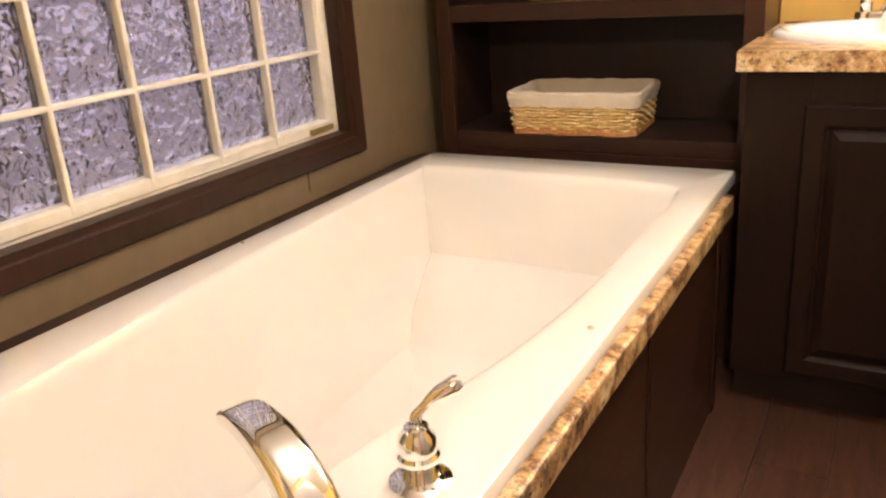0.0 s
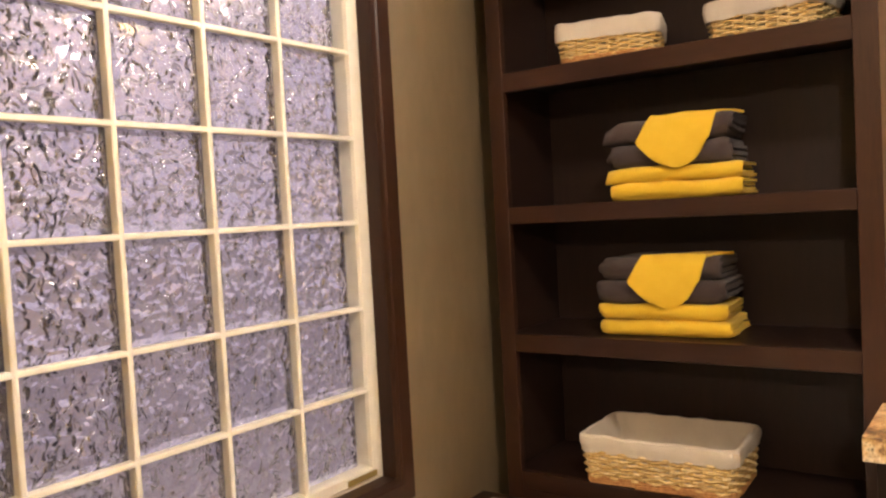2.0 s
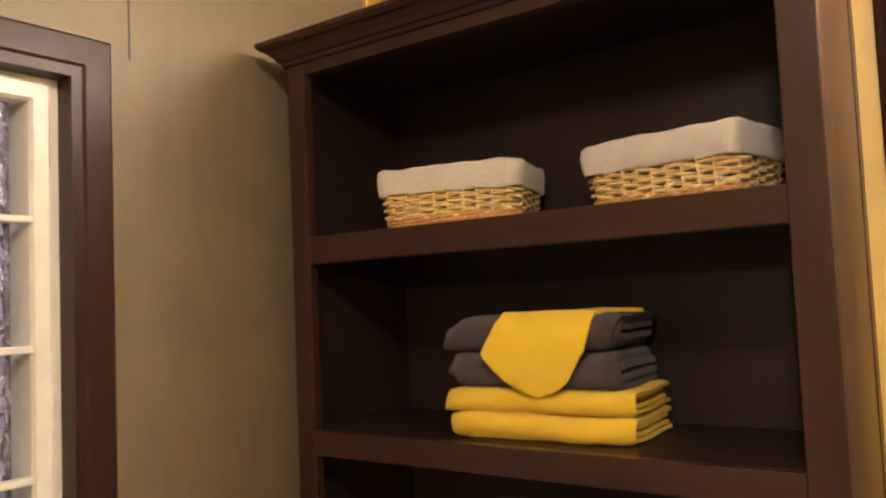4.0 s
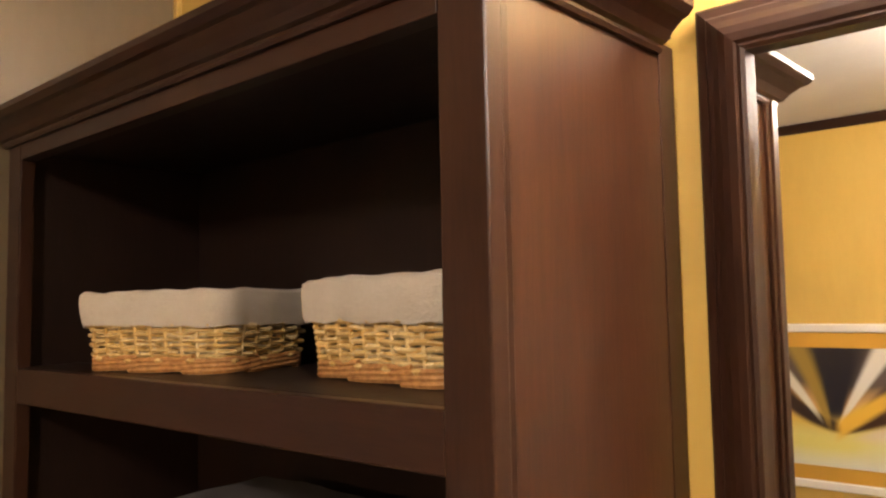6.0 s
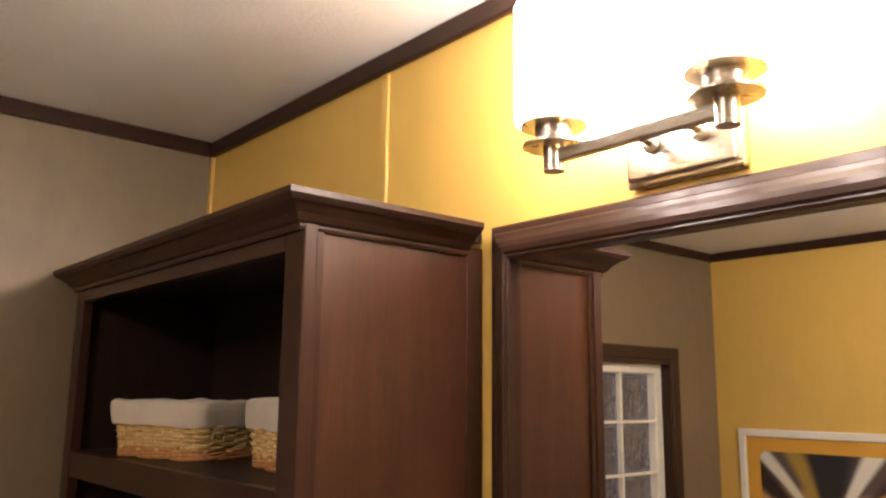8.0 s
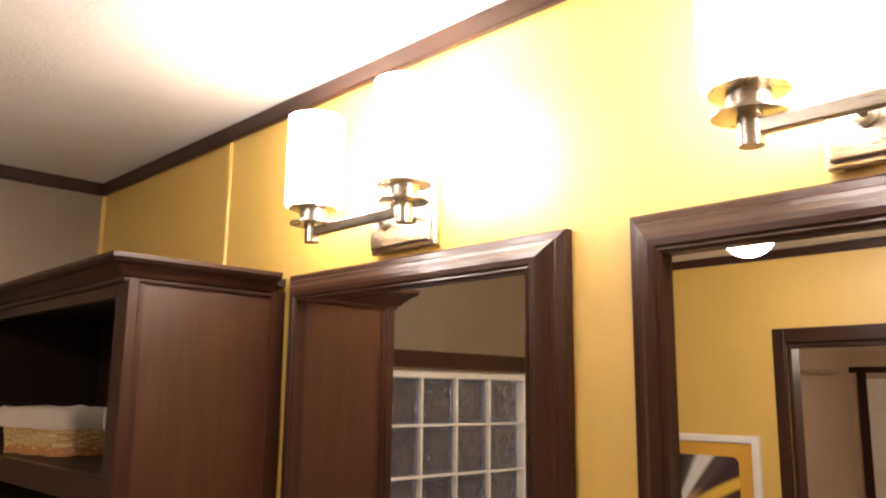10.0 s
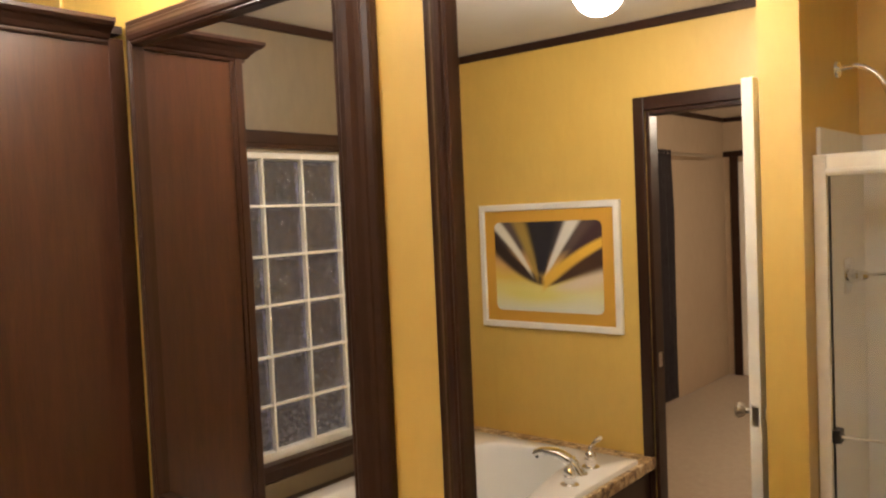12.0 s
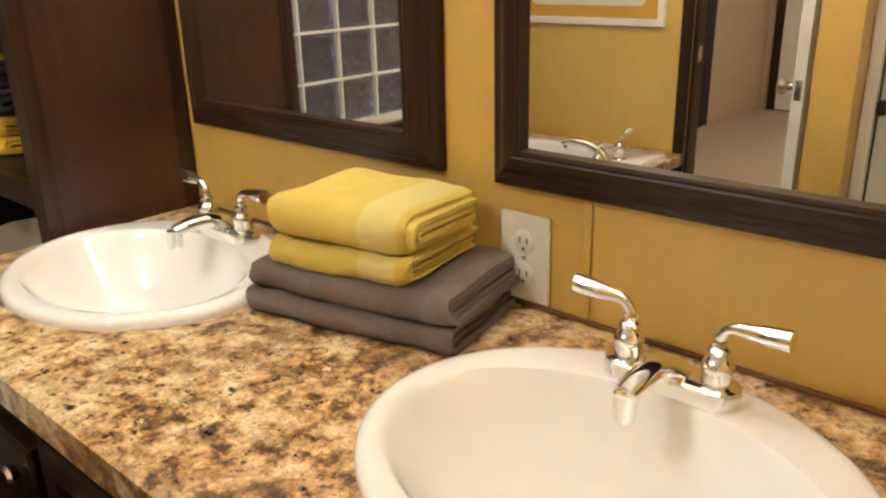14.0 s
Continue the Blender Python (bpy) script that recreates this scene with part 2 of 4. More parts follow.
def tube(points, radii, n=14, bm=None, flat=1.0, cap=True):
    """A round rod along points, thick as radii say."""
    pts = [Vector(p) for p in points]
    rings = []
    for i, p in enumerate(pts):
        d = (pts[min(i + 1, len(pts) - 1)] - pts[max(i - 1, 0)]).normalized()
        u = d.cross(Vector((0, 0, 1)))
        u = u.normalized() if u.length > 1e-4 else Vector((1, 0, 0))
        v = d.cross(u)
        r = radii[i] if isinstance(radii, (list, tuple)) else radii
        rings.append([p + u * r * math.cos(2 * math.pi * k / n) + v * r * flat * math.sin(2 * math.pi * k / n) for k in range(n)])
    return loft(rings, bm=bm, cap=cap)


def spline(points, per=6):
    """Catmull-Rom through the points."""
    p = [Vector(q) for q in points]
    p = [p[0] * 2 - p[1]] + p + [p[-1] * 2 - p[-2]]
    out = []
    for a, b, c, d in zip(p, p[1:], p[2:], p[3:]):
        for k in range(per):
            t = k / per
            out.append(0.5 * (2 * b + (c - a) * t + (2 * a - 5 * b + 4 * c - d) * t * t + (3 * b - a - 3 * c + d) * t ** 3))
    return out + [p[-2]]


def wobble(bm, amount, size, seed=0.0):
    for v in bm.verts:
        q = v.co * size + Vector((seed, seed * 1.7, -seed))
        v.co += noise.noise_vector(q) * amount


def moulding(corners, profile, plane, closed=True):
    """Mitred moulding round a rectangle: corners in order, profile of (inward, proud); plane maps (a, b, proud) to the world.
    Returns one bmesh a side."""
    n = len(corners)
    out = []

    def mitre(i):
        p, a, b = Vector(corners[i]), Vector(corners[i - 1]), Vector(corners[(i + 1) % n])
        u, w_ = (p - a).normalized(), (b - p).normalized()
        return (w_ - u)

    cen = sum((Vector(c) for c in corners), Vector((0, 0))) / n
    for i in range(n if closed else n - 1):
        rings = []
        for k in (i, (i + 1) % n):
            p = Vector(corners[k])
            s = Vector((1 if cen.x > p.x else -1, 1 if cen.y > p.y else -1))
            rings.append([plane(p.x + s.x * q[0], p.y + s.y * q[0], q[1]) for q in profile])
        out.append(loft(rings))
    return out


# ---------------------------------------------------------------- the setting
H = 2.332
SOUTH = -2.29
EAST = 2.95
WY0, WY1, WZ0, WZ1 = -1.945, -0.668, 0.660, 1.870   # hole for the window


def wall(name, boxes, material, label):
    bm = bmesh.new()
    for lo, hi in boxes:
        box(lo, hi, bm=bm)
    ob = part(name, bm, material)
    return tagged(ob, label, "wall", kind="structure")


wall("wall_west", [((-0.14, SOUTH - 0.07, 0), (0, WY0, H)), ((-0.14, WY1, 0), (0, 0.12, H)),
                   ((-0.14, WY0, 0), (0, WY1, WZ0)), ((-0.14, WY0, WZ1), (0, WY1, H))], TAUPE,
     "taupe textured wallboard wall with a glass block window")
wall("wall_north", [((0, 0, 0), (EAST, 0.12, H))], YELLOW, "mustard yellow wallboard wall behind the vanity")
wall("wall_east", [((EAST, SOUTH - 0.07, 0), (EAST + 0.12, 0.12, H))], YELLOW, "mustard yellow wallboard end wall")
DX0, DX1, DZ = 0.953, 1.602, 1.967
wall("wall_south", [((0, SOUTH - 0.07, 0), (DX0, SOUTH, H)), ((DX1, SOUTH - 0.07, 0), (EAST, SOUTH, H)),
                    ((DX0, SOUTH - 0.07, DZ), (DX1, SOUTH, H))], YELLOW, "mustard yellow wall with a doorway to the bedroom")
wall("wall_partition", [((1.630, SOUTH, 0), (1.745, -1.61, H))], YELLOW, "mustard yellow stub wall beside the shower")

ob = part("floor", box((-0.14, SOUTH - 0.07, -0.12), (EAST + 0.12, 0.12, -0.006)), SLOT)
FLOOR = tagged(ob, "dark wood plank vinyl floor of the bathroom", "floor", kind="structure")
ob = part("ceiling", box((-0.14, SOUTH - 0.07, H), (EAST + 0.12, 0.12, H + 0.1)), CEIL)
tagged(ob, "white stippled ceiling with dark edge trim", "ceiling", kind="structure")

# dark strip round the ceiling
trim = empty("trim", label="dark brown wooden strip round the ceiling edge", category="trim", kind="structure")
for lo, hi in (((0.0, -0.014, H - 0.036), (EAST, 0.0, H)), ((0.0, SOUTH, H - 0.036), (0.014, -0.014, H)),
               ((0.014, SOUTH, H - 0.036), (1.63, SOUTH + 0.014, H)), ((EAST - 0.014, SOUTH, H - 0.036), (EAST, -0.014, H)),
               ((1.616, SOUTH + 0.014, H - 0.036), (1.63, -1.61, H)), ((1.616, -1.61, H - 0.036), (1.759, -1.596, H))):
    part("strip", box(lo, hi, 0.004), ESP_X if hi[0] - lo[0] > 0.5 else ESP_Y, trim)

# battens over the wallboard joints
for k, (lo, hi) in enumerate((((0.0, -0.010, 1.9), (0.014, 0.0, H - 0.036)), ((0.696, -0.006, 1.9), (0.716, 0.0, H - 0.036)),
                              ((1.858, -0.004, 0.86), (1.872, 0.0, 1.035)))):
    ob = part("batten", box(lo, hi, 0.002), YELLOW)
    tagged(ob, "slim mustard batten over a wallboard joint", "trim", kind="structure")
for k, (y, z0, z1) in enumerate(((-0.575, 1.905, H - 0.036), (-0.86, 0.56, 0.615))):
    ob = part("wallboard_seam", box((0.0, y - 0.0015, z0), (0.0012, y + 0.0015, z1)), SLOT)
    tagged(ob, "thin dark seam between taupe wallboards", "trim", kind="structure")

# ---------------------------------------------------------------- glass block window
win = empty("window_1", (0, 0, 0), "glass block window with cream vinyl bars and dark casing", "window", kind="structure")
west = lambda a, b, p: (p, a, b)
casing_rect = [(-2.005, 0.612), (-0.613, 0.612), (-0.613, 1.920), (-2.005, 1.920)]
for bm in moulding(casing_rect, [(0.0, 0.0), (0.0, 0.010), (0.004, 0.014), (0.044, 0.014), (0.048, 0.010), (0.0645, 0.010), (0.0645, -0.055), (0.057, -0.055), (0.057, 0.0)], west):
    part("casing", bm, ESP_V, win)
vin_rect = [(WY0, WZ0), (WY1, WZ0), (WY1, WZ1), (WY0, WZ1)]
for bm in moulding(vin_rect, [(0.004, -0.10), (0.004, -0.030), (0.022, -0.030), (0.026, -0.026), (0.048, -0.026), (0.052, -0.034), (0.052, -0.10)], west):
    part("window_frame", bm, VINYL, win)
GY = [-1.875, -1.679, -1.488, -1.300, -1.108, -0.922, -0.738]
GZ = [0.712, 0.886, 1.072, 1.265, 1.452, 1.641, 1.818]
for y in GY[1:-1]:
    part("glazing_bar", box((-0.046, y - 0.0054, GZ[0] - 0.02), (-0.024, y + 0.0054, GZ[-1] + 0.02), 0.003), VINYL, win)
for z in GZ[1:-1]:
    part("glazing_bar", box((-0.045, GY[0] - 0.02, z - 0.0054), (-0.025, GY[-1] + 0.02, z + 0.0054), 0.003), VINYL, win)
PANES = []
for i in range(6):
    for j in range(6):
        y0, y1, z0, z1 = GY[i], GY[i + 1], GZ[j], GZ[j + 1]
        cy, cz, sy, sz = (y0 + y1) / 2, (z0 + z1) / 2, (y1 - y0) / 2 - 0.004, (z1 - z0) / 2 - 0.004
        b = 0.014
        rings = [[(x, s * cc, t * d) for s, t in ((-1, -1), (1, -1), (1, 1), (-1, 1))] for x, cc, d in
                 ((-0.086, sy, sz), (-0.046, sy, sz), (-0.036, sy - b, sz - b))]
        p = part("pane", loft(rings), GLASS, win)
        p.location = (0, cy, cz)
        p.visible_shadow = False
part("label_plate", box((-0.0275, -0.800, 0.688), (-0.0225, -0.705, 0.701), 0.001), BRASS, win, "small brass-coloured maker's strip")

# ground, and a dark sheet added outside
# unseen ground, pale so that the lower panes stay light
ob = part("ground", box((-400, -400, -0.9), (400, 400, -0.7)), Mat("pale_ground_plane", (0.42, 0.40, 0.40), 0.9).m)
tagged(ob, "unseen ground outside the window at dusk, made pale to lighten the lower panes", "ground", kind="structure")
# added sheet: darkens what the panes show towards the south-west
ob = part("backdrop", box((-3.4, -14, -0.7), (-3.0, -0.4, 5.5)), Mat("dark_outside_sheet", (0.028, 0.028, 0.034), 0.8).m)
tagged(ob, "dark sheet added outside to darken the glass panes at dusk", "backdrop", kind="structure")


# ---------------------------------------------------------------- tall shelf unit
def shelf_unit():
    top = empty("shelf_unit", (0.52, -0.15, 0), "tall dark espresso open shelf unit with crown moulding", "shelf unit")
    P = lambda n, bm, m, lab="", s=False: keep(part(n, bm, m, top, lab, s), top)
    X0, X1, F = 0.078, 0.955, -0.308
    P("side_panel", box((X0, F + 0.02, 0.0), (X0 + 0.018, -0.003, 1.945)), CARCASS)
    P("side_panel", box((X1 - 0.018, F + 0.02, 0.0), (X1, -0.003, 1.945), 0.001), END_PANEL, "reddish-brown woodgrain end panel")
    P("back_panel", box((X0 + 0.018, -0.012, 0.02), (X1 - 0.018, -0.004, 1.945)), CARCASS)
    P("top_panel", box((X0 + 0.018, F + 0.02, 1.927), (X1 - 0.018, -0.012, 1.944)), CARCASS)
    P("stile", box((X0, F, 0.0), (0.121, F + 0.02, 1.945), 0.002), ESP_V)
    P("stile", box((0.917, F, 0.0), (X1 + 0.008, F + 0.02, 1.945), 0.002), ESP_V)
    P("rail", box((0.121, F, 1.910), (0.917, F + 0.02, 1.945), 0.001), ESP_X)
    P("rail", box((0.121, F, 0.0), (0.917, F + 0.02, 0.555), 0.001), ESP_X)
    P("corner_bead", box((X1 + 0.000, F + 0.020, 0.0), (X1 + 0.005, F + 0.030, 1.945), 0.001), ESP_V)
    P("corner_bead", box((X1 + 0.000, -0.034, 0.86), (X1 + 0.0015, -0.003, 1.945), 0.001), ESP_V)
    for z, th in ((0.600, 0.045), (0.957, 0.046), (1.281, 0.043), (1.619, 0.048)):
        P("shelf", box((0.0965, F + 0.02, z - 0.018), (0.9385, -0.0125, z)), CARCASS)
        P("shelf_front", box((0.121, F + 0.001, z - th), (0.917, F + 0.02, z), 0.002), ESP_X)
    prof = [(0.0, 1.922), (0.005, 1.922), (0.007, 1.927), (0.007, 1.931), (0.012, 1.934), (0.018, 1.944), (0.028, 1.955), (0.034, 1.958), (0.040, 1.966), (0.040, 1.975), (0.0, 1.975)]
    prof = [(u, 1.975 - (1.975 - z) * 0.82) for u, z in prof]
    rings = []
    for (x, y, dx, dy) in ((X0, -0.003, -1, 0), (X0, F, -1, -1), (X1, F, 1, -1), (X1, -0.036, 1, 0)):
        rings.append([(x + dx * u, y + dy * u, z) for u, z in prof])
    P("crown_moulding", loft(rings), ESP_X)
    P("cover_board", box((X0, F, 1.955), (X1, -0.003, 1.970)), CARCASS)
    return top


def keep(ob, parent):
    ob.matrix_parent_inverse = Matrix.Translation(parent.location).inverted()
    return ob


shelf_unit()


# ---------------------------------------------------------------- baskets
def basket(w_, d, h, at, turn, label, cover=0.60):
    top = empty("basket", at, label, "basket", "wicker baskets on the shelves")
    top.rotation_euler = (0, 0, radians(turn))

    def ring(z, grow, n=72):
        hw, hd, r = w_ / 2 + grow, d / 2 + grow, 0.022
        pts = []
        per = n // 4
        for q in range(4):
            cx, cy = (hw - r) * (1, -1, -1, 1)[q], (hd - r) * (1, 1, -1, -1)[q]
            for k in range(5):
                a = math.pi / 2 * (q + k / 4)
                pts.append(Vector((cx + r * math.cos(a), cy + r * math.sin(a), z)))
        return pts

    def along(z, grow, count):
        loop = ring(z, grow)
        loop.append(loop[0])
        seg = [(b - a).length for a, b in zip(loop, loop[1:])]
        tot, out = sum(seg), []
        for i in range(count):
            s = tot * i / count
            for a, b, l in zip(loop, loop[1:], seg):
                if s <= l:
                    out.append(a.lerp(b, s / l if l else 0))
                    break
                s -= l
        return out

    def outward(p):
        e = Vector((p.x / (w_ / 2), p.y / (d / 2), 0))
        return Vector((math.copysign(1, e.x), 0, 0)) if abs(e.x) > abs(e.y) else Vector((0, math.copysign(1, e.y), 0))

    stakes = 2 * round((w_ + d) / 0.026)
    body_h = h * cover
    slope = 0.012
    # woven strands: each goes in and out of the stakes
    bm = bmesh.new()
    rows = 8
    for r in range(rows):
        z = 0.012 + (body_h - 0.012) * (r + 0.5) / rows
        g = slope * z / h
        pts = along(z, g, stakes * 2)
        path = []
        for i, p in enumerate(pts):
            ph = (1 if ((i // 2) + r) % 2 else -1) * (1 if i % 2 else 0.0)
            path.append(p + outward(p) * (0.0050 * ph) + Vector((0, 0, random.uniform(-0.0012, 0.0012))))
        # cut into short strands so that their tone varies
        step = 8
        for s in range(0, len(path), step):
            piece = [path[(s + k) % len(path)] for k in range(step + 1)]
            tube(piece, body_h / rows * 0.50, 6, bm, flat=0.8)
    part("weave", bm, WICKER, top, "pale woven willow strands", True)
    bm = bmesh.new()
    for i, p in enumerate(along(0.0, 0.0, stakes)):
        o = outward(p)
        tube([p + o * 0.0022 + Vector((0, 0, 0.003)), p + o * (0.0022 + slope * 0.6) + Vector((0, 0, body_h))], 0.0024, 6, bm)
    part("staking", bm, WICKER, top, "", True)
    bm = bmesh.new()
    for r in range(3):
        pts = along(0.004 + 0.0055 * r, 0.002, 48)
        for s in range(0, 48, 6):
            piece = [pts[(s + k) % 48] + Vector((0, 0, 0.004 * (k / 6 - 0.5))) + outward(pts[(s + k) % 48]) * 0.002 for k in range(8)]
            tube(piece, 0.0044, 6, bm)
    part("base_border", bm, RIM_WICKER, top, "brown twisted willow border", True)
    part("bottom", box((-w_ / 2 + 0.006, -d / 2 + 0.006, 0.002), (w_ / 2 - 0.006, d / 2 - 0.006, 0.006)), RIM_WICKER, top)
    # cloth liner folded over the rim
    g = slope
    rings = []
    for z, gr in ((body_h * 0.93, g * 0.6 + 0.0065), (body_h * 1.05, g * 0.7 + 0.007), (h * 0.85, g + 0.006), (h * 0.96, g + 0.005), (h, g),
                  (h * 0.985, g - 0.006), (h * 0.7, g - 0.016), (h * 0.3, g - 0.026), (0.022, g - 0.030)):
        rings.append(along(z, gr, 64))
    bm = loft(rings, cap=False)
    bm.faces.new([v for v in bm.verts][-64:])
    bmesh.ops.subdivide_edges(bm, edges=bm.edges[:], cuts=1, use_grid_fill=True)
    wobble(bm, 0.0035, 28, at[0] * 9)
    part("liner", bm, LINEN, top, "beige linen liner folded over the rim", True)
    return top


basket(0.345, 0.215, 0.120, (0.474, -0.190, 0.601), 2, "rectangular wicker basket with beige liner on the lowest shelf", 0.70)
basket(0.222, 0.150, 0.100, (0.361, -0.172, 1.6195), 15, "small wicker basket with beige liner on the top shelf")
basket(0.228, 0.150, 0.106, (0.730, -0.116, 1.6195), -9, "small wicker basket with beige liner, turned beside another")


# ---------------------------------------------------------------- towels
def fold(w_, d, h, seed, layers=2, loose=0.006, slump=0.0):
    """A folded towel: nested U-shaped layers, rounded at the front, open at the back and the ends; runs along x."""
    out = []
    th = h / (2 * layers + 0.15)
    rnd = random.Random(int(seed * 10))
    for k in range(layers):
        bm = bmesh.new()
        out.append(bm)
        r0 = h / 2 - k * th
        r1 = r0 - th * 0.80
        y0 = -d / 2 + h / 2
        back = d / 2 - 0.006 * k
        outer, inner = [], []
        for i in range(6):
            outer.append((back + (y0 - back) * i / 5, -r0))
            inner.append((back + (y0 - back) * i / 5, -r1))
        for i in range(1, 10):
            a = -math.pi / 2 - math.pi * i / 10
            outer.append((y0 + r0 * math.cos(a), r0 * math.sin(a)))
            inner.append((y0 + r1 * math.cos(a), r1 * math.sin(a)))
        for i in range(6):
            outer.append((y0 + (back - y0) * i / 5, r0))
            inner.append((y0 + (back - y0) * i / 5, r1))
        prof = outer + inner[::-1]
        # the upper and the lower leaf of a layer end unevenly
        ends = [(rnd.uniform(-loose, loose * 0.4), rnd.uniform(-loose, loose * 0.4)) for _ in range(2)]
        rings = []
        cols = 37
        for c in range(cols):
            u = c / (cols - 1)
            end = min(u, 1 - u) * w_
            pinch = max(0.0, 1 - end / 0.022) ** 2
            ring = []
            for y, z in prof:
                mixz = 0.5 + 0.5 * z / (h / 2)
                a = ends[0][0] * (1 - mixz) + ends[0][1] * mixz
                b = ends[1][0] * (1 - mixz) + ends[1][1] * mixz
                x = -w_ / 2 - a + (w_ + a + b) * u
                front = max(0.0, 1 - (y + d / 2) / 0.03)
                yy = y + 0.012 * pinch * front
                zz = h / 2 + z * (1 - 0.16 * pinch)
                zz *= 1 - slump * (0.35 * u ** 2 + 0.65 * max(0.0, (y + d / 2) / d - 0.25))
                ring.append((x, yy, zz))
            rings.append(ring)
        loft(rings, bm=bm)
    for bm in out:
        for v in bm.verts:
            n_ = noise.noise_vector(Vector((v.co.x * 13 + seed, v.co.y * 13, v.co.z * 6)))
            n2_ = noise.noise_vector(Vector((v.co.x * 42 + seed, v.co.y * 34, v.co.z * 60)))
            v.co.x += n_.x * 0.007 + n2_.x * 0.0020
            v.co.y += n_.y * 0.009 + n2_.y * 0.0026
            if v.co.z > 0.002:
                v.co.z += n_.z * 0.0055 + n2_.z * 0.0016
            v.co.z = max(v.co.z, 0.0)
    return out


def drape(w_, tail, back, th=0.006):
    """A washcloth laid over a stack, its rounded point hanging down the front and a corner trailing over the top."""
    bm = bmesh.new()
    cols, rows = 15, 30
    grids = []
    for side in (0, 1):
        g = []
        for j in range(rows):
            s = j / (rows - 1) * (back + tail)
            row = []
            for i in range(cols):
                u = i / (cols - 1) * 2 - 1
                if s < back:
                    f = 1 - s / back
                    half, y, z, mid = w_ / 2 * (0.94 - 0.25 * f), -s, 0.0, 0.08 * w_ + 0.40 * w_ * f
                else:
                    q = (s - back) / tail
                    half = w_ / 2 * (0.94 + 0.22 * q if q < 0.45 else 1.04 * (1 - 0.62 * ((q - 0.45) / 0.55) ** 1.1) * math.sqrt(max(0.0, 1 - max(0.0, (q - 0.78) / 0.22) ** 2)))
                    mid = w_ * (0.08 - 0.15 * min(1.0, q / 0.5) + 0.06 * max(0.0, q - 0.5) * 2)
                    bend = min(1.0, q / 0.10)
                    y, z = -back - 0.010 * math.sin(math.pi / 2 * bend) - 0.006 * math.sin(math.pi * q), -q * tail
                nz = noise.noise(Vector((u * 1.6, s * 20, 3.3))) * 0.004
                row.append((mid + half * u, y + (0 if s < back else (th if side else 0)) - (nz if s >= back else 0),
                            z + (0 if s >= back else (0 if side else th)) + (nz if s < back else 0)))
            g.append(row)
        grids.append(g)
    va = [[bm.verts.new(p) for p in row] for row in grids[0]]
    vb = [[bm.verts.new(p) for p in row] for row in grids[1]]
    for j in range(rows - 1):
        for i in range(cols - 1):
            bm.faces.new((va[j][i], va[j][i + 1], va[j + 1][i + 1], va[j + 1][i]))
            bm.faces.new((vb[j][i], vb[j + 1][i], vb[j + 1][i + 1], vb[j][i + 1]))
        for i, flip in ((0, False), (cols - 1, True)):
            q = (va[j][i], va[j + 1][i], vb[j + 1][i], vb[j][i])
            bm.faces.new(q if not flip else q[::-1])
    for j in (0, rows - 1):
        for i in range(cols - 1):
            bm.faces.new((va[j][i], va[j][i + 1], vb[j][i + 1], vb[j][i]))
    return bm


def cloth(name, bm, material, x, y, z, turn, label, group):
    if isinstance(bm, list):
        ob = new(name)
        for layer in bm:
            part("layer", layer, material, ob, "", True)
    else:
        ob = part(name, bm, material, None, "", True)
    ob.location = (x, y, z)
    ob.rotation_euler = (0, 0, radians(turn))
    return tagged(ob, label, "towel", group)


def shelf_stack(x, z, turn, seed, where):
    y = -0.168
    cloth("folded_towel", fold(0.312, 0.185, 0.039, seed, 2, 0.012), YEL_TERRY, x, y, z, turn, "yellow folded towel at the stack's bottom on " + where, "folded towels on the shelves")
    cloth("folded_towel", fold(0.312, 0.182, 0.037, seed + 3, 2, 0.014), YEL_TERRY, x - 0.004, y, z + 0.0392, turn + 1, "yellow folded towel under charcoal towels on " + where, "folded towels on the shelves")
    cloth("folded_towel", fold(0.308, 0.180, 0.055, seed + 5, 2, 0.020), GREY_TERRY, x - 0.014, y, z + 0.0762, turn, "charcoal folded towel within a stack on " + where, "folded towels on the shelves")
    cloth("folded_towel", fold(0.298, 0.178, 0.054, seed + 8, 2, 0.024), GREY_TERRY, x - 0.016, y, z + 0.1334, turn - 1, "charcoal folded towel topping a stack on " + where, "folded towels on the shelves")
    ob = cloth("washcloth", drape(0.160, 0.120, 0.09), YEL_TERRY, x + 0.012, y + 0.003, z + 0.1880, turn + 2, "yellow washcloth draped over towels on " + where, "draped washcloths")


shelf_stack(0.490, 0.9575, 3, 1.0, "the second shelf")
shelf_stack(0.525, 1.2815, 3, 7.3, "the third shelf")

cx, cy, cz = 1.615, -0.135, 0.859
cloth("folded_towel", fold(0.335, 0.205, 0.034, 21, 2, 0.014), TAUPE_TERRY, cx, cy, cz, 12, "taupe grey folded bath towel on the vanity top", "towels on the vanity")
cloth("folded_towel", fold(0.330, 0.200, 0.038, 24, 2, 0.016), TAUPE_TERRY, cx, cy + 0.002, cz + 0.0352, 12, "taupe grey folded bath towel under yellow towels", "towels on the vanity")
cloth("folded_towel", fold(0.236, 0.182, 0.038, 27, 3, 0.014), LEMON_TERRY, cx - 0.008, cy - 0.004, cz + 0.0727, 10, "yellow folded hand towel on grey towels", "towels on the vanity")
cloth("folded_towel", fold(0.236, 0.180, 0.060, 31, 3, 0.016, 0.14), LEMON_TERRY, cx - 0.008, cy - 0.002, cz + 0.1110, 10, "lemon yellow folded hand towel topping a stack", "towels on the vanity")


